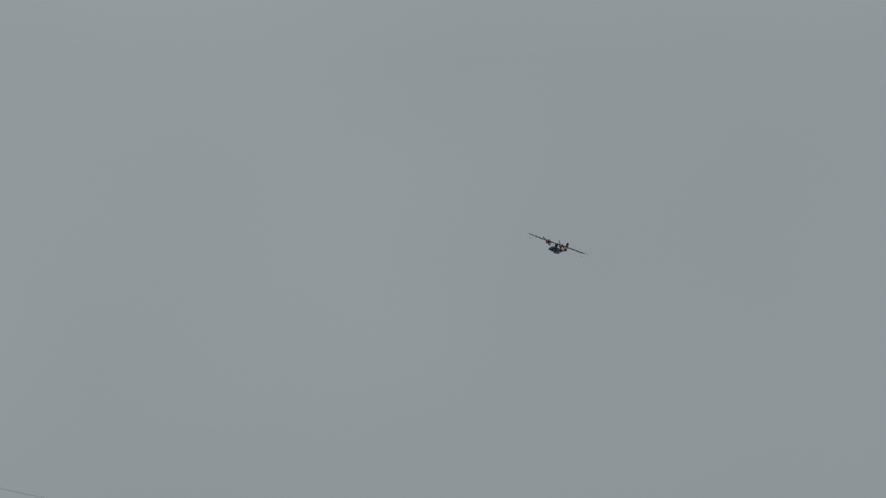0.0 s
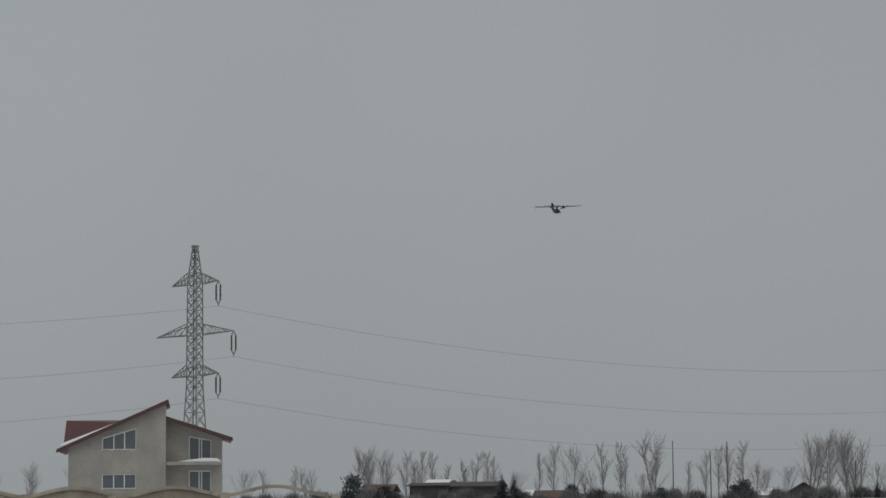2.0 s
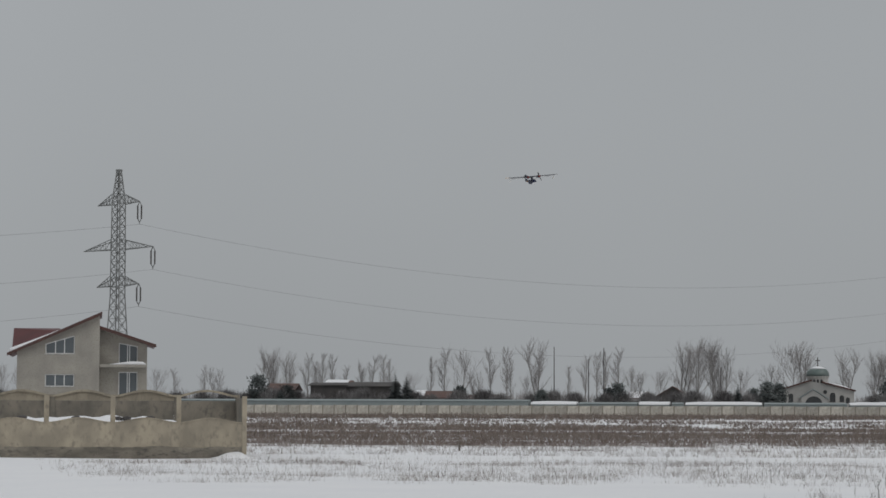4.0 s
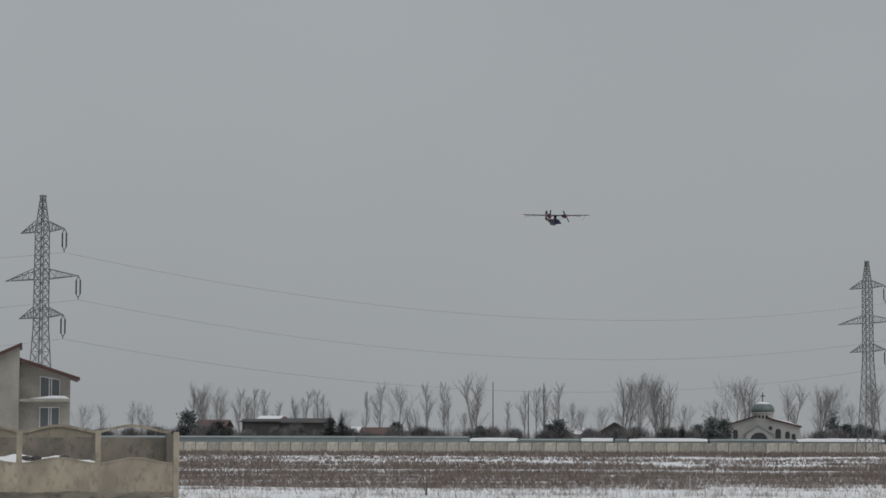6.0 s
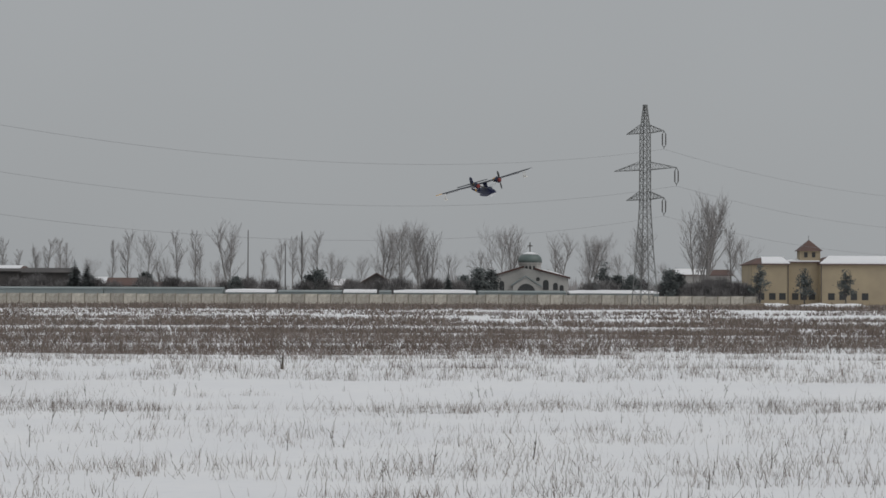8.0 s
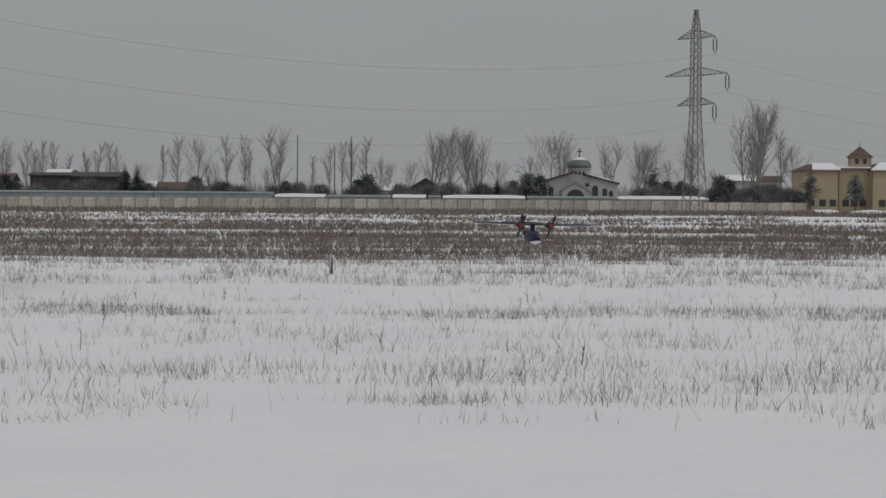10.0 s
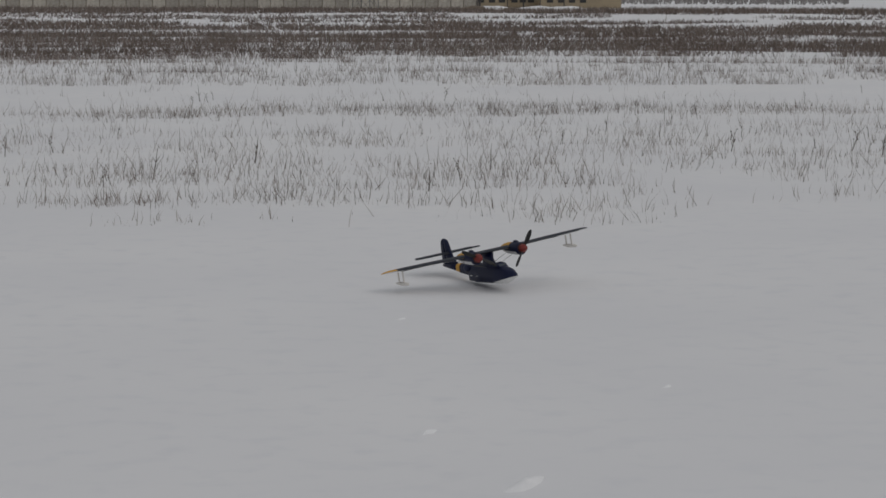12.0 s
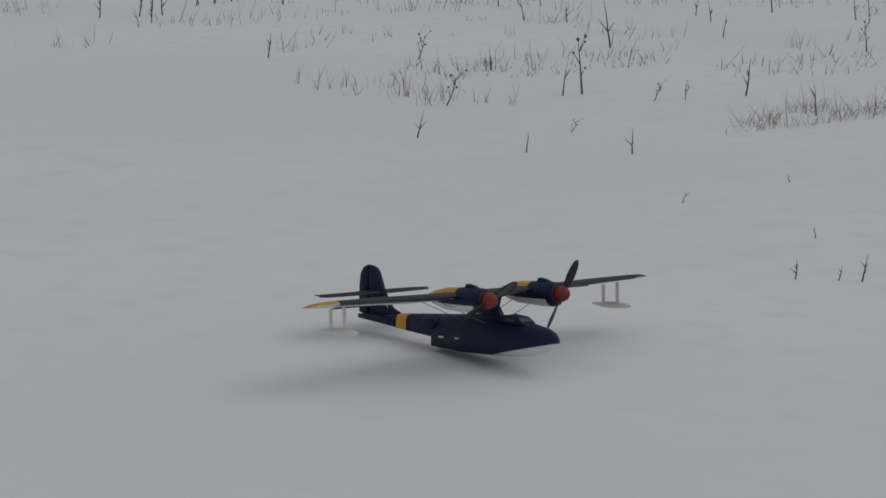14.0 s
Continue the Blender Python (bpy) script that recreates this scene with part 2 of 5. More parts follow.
# boards lightened a little: distance haze is put into the colour
WOOD_DARK = surface("dark_boards", (0.07, 0.066, 0.066), 0.9, (0.105, 0.096, 0.092), 0.5, 9, 0.2)
SHED_GREEN = surface("grey_green_sheeting", (0.20, 0.235, 0.235), 0.6, (0.25, 0.28, 0.28), 0.4, 5, 0.1, per_object=0.1)
EARTH = surface("bare_earth", (0.20, 0.16, 0.12), 0.95, (0.15, 0.12, 0.09), 0.7, 8, 0.3)
pane_glass = bpy.data.materials.new("window_glass")
pane_glass.use_nodes = True
_g = pane_glass.node_tree.nodes["Principled BSDF"]
_g.inputs["Base Color"].default_value = (0.10, 0.115, 0.125, 1)
_g.inputs["Roughness"].default_value, _g.inputs["Specular IOR Level"].default_value = 0.06, 0.8
GLASS = pane_glass


# ---- mesh helpers ----
def mesh_of(name, bm, material, smooth=False):
    me = bpy.data.meshes.new(name)
    bmesh.ops.recalc_face_normals(bm, faces=bm.faces[:]) if len(bm.faces) < 20000 else None
    bm.to_mesh(me)
    bm.free()
    for mat in (material if isinstance(material, (list, tuple)) else [material]):
        me.materials.append(mat)
    if smooth:
        for p in me.polygons:
            p.use_smooth = True
    return me


def part(name, bm, material, parent=None, label="", smooth=False, at=None):
    """Links a bmesh as one mesh object, under a thing or a part if one is given."""
    ob = new(name, mesh_of(name, bm, material, smooth))
    if parent:
        ob.parent = parent
    if at is not None:
        ob.matrix_basis = at
    if label:
        ob["label"] = label
    return ob


def share(name, me, parent, at, label=""):
    ob = new(name, me)
    ob.parent = parent
    ob.matrix_basis = at
    if label:
        ob["label"] = label
    return ob


def thing(name, at, label, category, group="", kind=""):
    ob = new(name)
    ob.empty_display_size = 0.3
    ob.matrix_basis = at
    return tagged(ob, label, category, group, kind)


def box(bm, x0, x1, y0, y1, z0, z1, bevel=0.0):
    v = [bm.verts.new(p) for p in ((x0, y0, z0), (x1, y0, z0), (x1, y1, z0), (x0, y1, z0), (x0, y0, z1), (x1, y0, z1), (x1, y1, z1), (x0, y1, z1))]
    fs = [bm.faces.new([v[i] for i in q]) for q in ((3, 2, 1, 0), (4, 5, 6, 7), (0, 1, 5, 4), (1, 2, 6, 5), (2, 3, 7, 6), (3, 0, 4, 7))]
    if bevel:
        es = list({e for f in fs for e in f.edges})
        bmesh.ops.bevel(bm, geom=es, offset=bevel, segments=1, affect="EDGES")


def tube(bm, p, q, r0, r1=None, n=5, cap=True):
    p, q = Vector(p), Vector(q)
    r1 = r0 if r1 is None else r1
    d = (q - p).normalized()
    a = d.orthogonal().normalized()
    b = d.cross(a)
    rings = []
    for c, r in ((p, r0), (q, r1)):
        rings.append([bm.verts.new(c + r * (math.cos(2 * math.pi * i / n) * a + math.sin(2 * math.pi * i / n) * b)) for i in range(n)])
    for i in range(n):
        bm.faces.new((rings[0][i], rings[0][(i + 1) % n], rings[1][(i + 1) % n], rings[1][i]))
    if cap:
        bm.faces.new(rings[0][::-1])
        bm.faces.new(rings[1])


def loft(bm, rings, cap=True, closed=True):
    """Skins rings of equal length; returns the faces, ring by ring."""
    vs = [[bm.verts.new(p) for p in r] for r in rings]
    n = len(rings[0])
    faces = []
    for a, b in zip(vs, vs[1:]):
        for i in range(n if closed else n - 1):
            j = (i + 1) % n
            faces.append(bm.faces.new((a[i], a[j], b[j], b[i])))
    if cap and closed:
        faces.append(bm.faces.new(vs[0][::-1]))
        faces.append(bm.faces.new(vs[-1]))
    return faces


def prism(bm, outline, y0, y1):
    """A plate: an outline in x and z, from y0 to y1."""
    a = [bm.verts.new((x, y0, z)) for x, z in outline]
    b = [bm.verts.new((x, y1, z)) for x, z in outline]
    bm.faces.new(a)
    bm.faces.new(b[::-1])
    for i in range(len(a)):
        j = (i + 1) % len(a)
        bm.faces.new((a[i], b[i], b[j], a[j]))


def spot(az, dist, z=0.0, turn=0.0):
    """A pose on the ground: azimuth in degrees from north, to the right, and distance; its x runs to the right as seen from the origin, its y away."""
    a = radians(az)
    return pose(dist * math.sin(a), dist * math.cos(a), z, 0, 0, -az + turn)


def across(u):
    """Azimuth from a place along the far view, in thousandths-of-view units u."""
    return math.degrees(math.atan((u - 784) / 4000))


# ---- ground: one snow sheet to the horizon ----
def ground_height(x, y):
    d = math.hypot(x, y)
    h = 0.018 * noise.noise((x * 0.2, y * 0.2, 0)) * min(1, d / 15)
    if d > 22:
        h += min(1, (d - 22) / 20) * 0.06 * math.sin(y * 0.9 + 1.3 * noise.noise((x * 0.06, y * 0.06, 3)))
        h += min(1, (d - 22) / 40) * 0.10 * noise.noise((x * 0.05, y * 0.11, 7))
    # a shallow hollow where the machine first touches
    return h - 0.085 * math.exp(-((x - 2.6) / 2.6) ** 2 - ((y - 13.2) / 2.0) ** 2)


def ground():
    bm = bmesh.new()
    radii = [0.0]
    r = 0.6
    while r < 60:
        radii.append(r)
        r += 0.16 + r * 0.012
    while r < 3500:
        radii.append(r)
        r *= 1.05
    # fine fan ahead, coarse behind
    angles = [-26 + i * 0.5 for i in range(157)]
    a = angles[-1]
    while a < 334 - 6:
        a += 6
        angles.append(a)
    grid = []
    for rr in radii[1:]:
        row = []
        for ang in angles:
            x, y = rr * math.sin(radians(ang)), rr * math.cos(radians(ang))
            z = ground_height(x, y) if rr < 420 else 0.0
            if rr > 250:
                z *= 0.5
            row.append(bm.verts.new((x, y, z)))
        grid.append(row)
    c = bm.verts.new((0, 0, 0))
    n = len(angles)
    for i in range(n):
        bm.faces.new((c, grid[0][(i + 1) % n], grid[0][i]))
    for p, q in zip(grid, grid[1:]):
        for i in range(n):
            j = (i + 1) % n
            bm.faces.new((p[i], p[j], q[j], q[i]))
    ob = part("ground", bm, SNOW, smooth=True)
    tagged(ob, "flat snow-covered field, smooth near and furrowed beyond", "ground", kind="structure")


ground()


# ---- the model flying boat: x forward, y to port, z up, the keel step at the origin ----
def section(x, keel, chine_z, chine_w, top, top_w, n=5):
    """One hull ring: a shallow V bottom to the chine, then rounded sides and deck."""
    pts = [(x, 0, keel), (x, -chine_w, chine_z)]
    for i in range(1, 2 * n):
        a = math.pi * i / (2 * n)
        w = chine_w + (top_w - chine_w) * min(1, i / n) if i <= n else top_w
        pts.append((x, -max(chine_w if i < 2 else top_w, 0.001) * math.cos(a) ** 0.7 if math.cos(a) > 0 else max(chine_w if i > 2 * n - 2 else top_w, 0.001) * abs(math.cos(a)) ** 0.7,
                    chine_z + (top - chine_z) * math.sin(a) ** 0.8))
    pts.append((x, chine_w, chine_z))
    return pts


def aerofoil(chord, thick):
    up = [(0.5, 0), (0.46, 0.35), (0.36, 0.8), (0.2, 1.0), (0.0, 0.9), (-0.25, 0.5), (-0.5, 0.02)]
    dn = [(-0.5, -0.02), (-0.2, -0.12), (0.2, -0.28), (0.44, -0.25)]
    return [(x * chord, z * thick) for x, z in up + dn]


def wing_half(bm, stations, tilt=8.8):
    """Stations of (y, leading edge x, chord, thickness, z); tilt: the angle at which the wing is set to the hull."""
    rings = []
    s, c = math.sin(radians(tilt)), math.cos(radians(tilt))
    for y, le, chord, thick, z in stations:
        rings.append([(le - 0.5 * chord + px * c - pz * s, y, z + px * s + pz * c) for px, pz in aerofoil(chord, thick)])
    return loft(bm, rings)


WING_Z, LE, PROP_X = 0.196, 0.205, 0.315


def flying_boat():
    plane = thing("model_flying_boat", pose(0, 0, 0), "navy blue twin-engined model flying boat with yellow bands and red spinners", "model aeroplane")
    # hull
    bm = bmesh.new()
    fore = [(0.449, 0.066, 0.070, 0.006, 0.078, 0.006), (0.435, 0.046, 0.064, 0.026, 0.092, 0.022), (0.40, 0.027, 0.055, 0.042, 0.105, 0.036),
            (0.34, 0.012, 0.046, 0.052, 0.116, 0.044), (0.27, 0.004, 0.038, 0.057, 0.124, 0.048), (0.18, 0.003, 0.030, 0.058, 0.132, 0.050),
            (0.08, 0.003, 0.026, 0.057, 0.132, 0.050), (0.002, 0.003, 0.024, 0.055, 0.130, 0.049),
            (0.0, 0.010, 0.026, 0.053, 0.130, 0.049), (-0.06, 0.009, 0.026, 0.047, 0.127, 0.046), (-0.112, 0.011, 0.027, 0.038, 0.125, 0.042),
            (-0.114, 0.042, 0.056, 0.034, 0.125, 0.041), (-0.2, 0.052, 0.064, 0.031, 0.121, 0.036), (-0.248, 0.057, 0.068, 0.029, 0.118, 0.032)]
    loft(bm, [section(x, k, k + (c - k) * 0.62, w, t, tw) for x, k, c, w, t, tw in fore])
    # the paint line rises from the keel towards the bow
    line_co, line_no = Vector((0.15, 0, 0.004)), Vector((-0.185, 0, 1.0)).normalized()
    bmesh.ops.bisect_plane(bm, geom=bm.verts[:] + bm.edges[:] + bm.faces[:], dist=1e-5, plane_co=line_co, plane_no=line_no)
    hull = part("hull", bm, [NAVY, FOAM_WHITE], plane, smooth=False)
    for p in hull.data.polygons:
        p.use_smooth = True
        if (p.center - line_co).dot(line_no) < 0 and p.center.x > 0.1:
            p.material_index = 1
    # yellow band, tail boom
    bm = bmesh.new()
    loft(bm, [section(x, k - 0.0015, c, w + 0.0015, t + 0.0015, tw + 0.0015) for x, k, c, w, t, tw in
              ((-0.248, 0.057, 0.068, 0.029, 0.118, 0.032), (-0.302, 0.063, 0.073, 0.026, 0.115, 0.028))])
    part("tail_band", bm, YELLOW, plane, "yellow band round the tail boom", smooth=False)
    bm = bmesh.new()
    loft(bm, [section(*s) for s in ((-0.302, 0.063, 0.073, 0.026, 0.115, 0.028), (-0.40, 0.074, 0.082, 0.020, 0.112, 0.021),
                                    (-0.48, 0.083, 0.089, 0.013, 0.109, 0.013), (-0.531, 0.089, 0.092, 0.005, 0.104, 0.005))])
    part("tail_boom", bm, NAVY, plane, smooth=True)
    # fin and rudder
    def fin_plate(outline, half):
        b = bmesh.new()
        mid = [(x, 0, z) for x, z in outline]
        cx = sum(x for x, _ in outline) / len(outline)
        cz = sum(z for _, z in outline) / len(outline)
        inner = [(cx + (x - cx) * 0.72, z * 0.9 + cz * 0.1 if z > cz else z) for x, z in outline]
        loft(b, [[(x, -half, z) for x, z in inner], mid, [(x, half, z) for x, z in inner]])
        return b
    part("fin", fin_plate([(-0.28, 0.108), (-0.345, 0.135), (-0.385, 0.185), (-0.41, 0.235), (-0.425, 0.262), (-0.445, 0.275), (-0.474, 0.277), (-0.474, 0.100)], 0.008), NAVY, plane, smooth=True)
    part("rudder", fin_plate([(-0.471, 0.277), (-0.494, 0.270), (-0.512, 0.25), (-0.522, 0.21), (-0.528, 0.15), (-0.529, 0.112), (-0.471, 0.102)], 0.006), NAVY, plane, smooth=True)
    # stabiliser halves with elevators
    for s in (-1, 1):
        bm = bmesh.new()
        wing_half(bm, [(s * 0.004, -0.395, 0.085, 0.012, 0.18), (s * 0.16, -0.405, 0.07, 0.010, 0.18), (s * 0.225, -0.415, 0.05, 0.007, 0.18), (s * 0.238, -0.43, 0.022, 0.004, 0.18)], 2.0)
        stab = part("stabiliser", bm, NAVY_TOP, plane)
        bm = bmesh.new()
        prism(bm, [(-0.481, 0.176), (-0.481, 0.184), (-0.525, 0.181), (-0.525, 0.179)], s * 0.012, s * 0.20)
        part("elevator", bm, NAVY_TOP, stab)
    # wing: centre section and tapered outer panels, white underneath, yellow tips
    bm = bmesh.new()
    wing_half(bm, [(-0.25, LE, 0.205, 0.018, WING_Z), (0.25, LE, 0.205, 0.018, WING_Z)])
    centre = part("wing_centre", bm, [NAVY_TOP, FOAM_WHITE], plane)
    panels = [centre]
    for s in (-1, 1):
        bm = bmesh.new()
        wing_half(bm, [(s * 0.25, LE, 0.205, 0.018, WING_Z), (s * 0.46, LE - 0.012, 0.178, 0.0165, WING_Z + 0.006), (s * 0.655, LE - 0.027, 0.142, 0.013, WING_Z + 0.011)])
        outer = part("wing_panel", bm, [NAVY_TOP, FOAM_WHITE], plane)
        panels.append(outer)
        bm = bmesh.new()
        wing_half(bm, [(s * 0.655, LE - 0.027, 0.142, 0.0132, WING_Z + 0.011), (s * 0.70, LE - 0.034, 0.122, 0.011, WING_Z + 0.0125), (s * 0.725, LE - 0.048, 0.09, 0.008, WING_Z + 0.013), (s * 0.735, LE - 0.07, 0.04, 0.0045, WING_Z + 0.013)])
        tip = part("wing_tip", bm, [NAVY_TOP, FOAM_WHITE] if s > 0 else [YELLOW, FOAM_WHITE], outer, "dark wing tip, white underneath" if s > 0 else "wing tip, yellow above and white underneath")
        for p in tip.data.polygons:
            p.material_index = 1 if p.normal.z < -0.2 else 0
        bm = bmesh.new()
        prism(bm, [(0.038, WING_Z - 0.008), (0.038, WING_Z - 0.003), (0.006, WING_Z - 0.010), (0.006, WING_Z - 0.012)], s * 0.34, s * 0.56)
        part("aileron", bm, NAVY_TOP, outer)
    for ob in panels:
        for p in ob.data.polygons:
            if p.normal.z < -0.6 and p.center.x < LE - 0.08:
                p.material_index = 1
    # pylon that carries the wing
    bm = bmesh.new()
    rings = []
    for z, x0, x1, w in ((0.115, 0.035, 0.235, 0.030), (0.135, 0.05, 0.205, 0.025), (0.165, 0.055, 0.185, 0.021), (0.200, 0.04, 0.195, 0.024)):
        cx, rx = (x0 + x1) / 2, (x1 - x0) / 2
        rings.append([(cx + rx * math.cos(a), w * math.sin(a), z) for a in (2 * math.pi * i / 12 for i in range(12))])
    loft(bm, rings)
    part("wing_pylon", bm, NAVY, plane, smooth=True)
    # cockpit glazing, blisters
    bm = bmesh.new()
    loft(bm, [[(0.322, -0.030, 0.114), (0.322, 0.030, 0.114), (0.322, 0.026, 0.117), (0.322, -0.026, 0.117)],
              [(0.295, -0.036, 0.116), (0.295, 0.036, 0.116), (0.293, 0.028, 0.1345), (0.293, -0.028, 0.1345)],
              [(0.235, -0.037, 0.118), (0.235, 0.037, 0.118), (0.235, 0.027, 0.1405), (0.235, -0.027, 0.1405)],
              [(0.19, -0.037, 0.118), (0.19, 0.037, 0.118), (0.19, 0.02, 0.130), (0.19, -0.02, 0.130)]])
    cockpit = part("cockpit", bm, NAVY, plane)
    for s in (-1, 1):
        for k, (x0, x1) in enumerate(((0.248, 0.268), (0.272, 0.290))):
            bm = bmesh.new()
            loft(bm, [[(x0, s * 0.0372, 0.122), (x1, s * 0.0368, 0.122), (x1, s * 0.0305, 0.1325), (x0, s * 0.0302, 0.1345)],
                      [(x0, s * 0.0345, 0.122), (x1, s * 0.0345, 0.122), (x1, s * 0.028, 0.1325), (x0, s * 0.028, 0.1345)]])
            part("side_window", bm, CANOPY_GREY, cockpit, "grey tinted side window")
        bm = bmesh.new()
        bmesh.ops.create_uvsphere(bm, u_segments=10, v_segments=6, radius=1)
        bmesh.ops.transform(bm, matrix=Matrix.Translation((-0.12, s * 0.036, 0.098)) @ Matrix.Diagonal((0.045, 0.018, 0.024, 1)), verts=bm.verts)
        part("blister_window", bm, NAVY, plane, smooth=True)
        # white scoop marks on the flank
        for x in (-0.045, 0.035):
            bm = bmesh.new()
            box(bm, x - 0.012, x + 0.012, s * 0.049, s * 0.0545, 0.052, 0.058, 0.0012)
            part("flank_vent", bm, FOAM_WHITE, plane, "small white vent")
    bm = bmesh.new()
    loft(bm, [[(0.3165, -0.024, 0.120), (0.3165, 0.024, 0.120), (0.2985, 0.024, 0.1325), (0.2985, -0.024, 0.1325)],
              [(0.312, -0.024, 0.118), (0.312, 0.024, 0.118), (0.295, 0.024, 0.1305), (0.295, -0.024, 0.1305)]])
    part("windscreen", bm, CANOPY_GREY, cockpit, "grey tinted windscreen")
    # engines
    props = []
    for s in (-1, 1):
        y = s * 0.16
        stations = ((0.293, 0.033), (0.288, 0.0365), (0.27, 0.0385), (0.23, 0.039), (0.18, 0.037), (0.12, 0.034), (0.07, 0.025), (0.03, 0.012))
        bm = bmesh.new()
        loft(bm, [[(x, y + r * math.cos(a), WING_Z + 0.004 + r * math.sin(a) * (1.0 if math.sin(a) > 0 else 1.15)) for a in (2 * math.pi * i / 16 for i in range(16))] for x, r in stations])
        nac = part("nacelle", bm, [NAVY, FOAM_WHITE, YELLOW], plane, smooth=True)
        for p in nac.data.polygons:
            if p.center.z < WING_Z - 0.008 and p.center.x < 0.272:
                p.material_index = 1
            elif p.center.x < 0.17 and p.center.z > WING_Z:
                p.material_index = 2
        bm = bmesh.new()
        loft(bm, [[(x, y - w, WING_Z + 0.030), (x, y + w, WING_Z + 0.030), (x, y + w * 0.6, z), (x, y - w * 0.6, z)]
                  for x, w, z in ((0.262, 0.006, WING_Z + 0.042), (0.240, 0.013, WING_Z + 0.0485), (0.212, 0.015, WING_Z + 0.053), (0.204, 0.013, WING_Z + 0.042))])
        part("air_scoop", bm, NAVY, nac)
        bm = bmesh.new()
        loft(bm, [[(x, y + r * math.cos(a), WING_Z + 0.004 + r * math.sin(a)) for a in (2 * math.pi * i / 16 for i in range(16))] for x, r in ((0.288, 0.0325), (0.2955, 0.031), (0.2975, 0.0265))])
        part("engine_face", bm, ENGINE, nac, "dark radial engine face with red glow of paint")
        prop = new("propeller")
        prop.parent = plane
        prop["label"] = "black two-bladed propeller with red spinner"
        prop.matrix_basis = pose(PROP_X, y, WING_Z + 0.004)
        bm = bmesh.new()
        loft(bm, [[(x, r * math.cos(a), r * math.sin(a)) for a in (2 * math.pi * i / 14 for i in range(14))] for x, r in ((-0.014, 0.026), (0.0, 0.0265), (0.012, 0.022), (0.022, 0.013), (0.027, 0.004))])
        part("spinner", bm, RED, prop, "red spinner", smooth=True)
        blade_me = None
        for k in range(2):
            if blade_me is None:
                bm = bmesh.new()
                rings = []
                for r, w, tw in ((0.015, 0.011, 50), (0.035, 0.021, 42), (0.065, 0.028, 30), (0.095, 0.0265, 22), (0.115, 0.020, 18), (0.127, 0.008, 15)):
                    a = radians(tw)
                    ux, uy = math.sin(a), math.cos(a)
                    ring = [(px * ux * w - pz * uy * w, px * uy * w + pz * ux * w, r) for px, pz in ((-0.5, 0), (-0.15, 0.10), (0.25, 0.09), (0.5, 0), (0.25, -0.05), (-0.15, -0.05))]
                    rings.append(ring)
                loft(bm, rings)
                blade_me = mesh_of("blade", bm, PROP_BLACK, True)
            share("blade", blade_me, prop, pose(0, 0, 0, 180 * k, 0, 0))
        props.append(prop)
        # wing float on two struts
        fy = s * 0.605
        bm = bmesh.new()
        loft(bm, [[(x, fy + w * math.cos(a), 0.124 + h * (math.sin(a) if math.sin(a) > 0 else 1.3 * math.sin(a))) for a in (2 * math.pi * i / 10 for i in range(10))]
                  for x, w, h in ((0.195, 0.003, 0.003), (0.178, 0.013, 0.008), (0.13, 0.017, 0.010), (0.08, 0.016, 0.010), (0.04, 0.010, 0.006), (0.012, 0.003, 0.003))])
        fl = part("wing_float", bm, FLOAT_CREAM, plane, "white wing-tip float on two struts", smooth=True)
        for x in (0.065, 0.132):
            bm = bmesh.new()
            loft(bm, [[(x + 0.008 * math.cos(a), fy + 0.004 * math.sin(a), z) for a in (2 * math.pi * i / 8 for i in range(8))] for z in (0.127, WING_Z + 0.002 + (x - 0.107) * 0.16)])
            part("float_strut", bm, FLOAT_CREAM, fl)
        # bracing struts from hull to wing
        for x in (0.06, 0.16):
            bm = bmesh.new()
            tube(bm, (x, s * 0.044, 0.112), (x, s * 0.235, WING_Z - 0.003), 0.0012, n=6)
            part("bracing_strut", bm, STEEL, plane)
        bm = bmesh.new()
        tube(bm, (0.0, s * 0.33, WING_Z - 0.004), (0.015, s * 0.33, WING_Z - 0.020), 0.0016, n=5)
        part("control_horn", bm, FOAM_WHITE, plane)
    return plane, props


PLANE, PROPS = flying_boat()


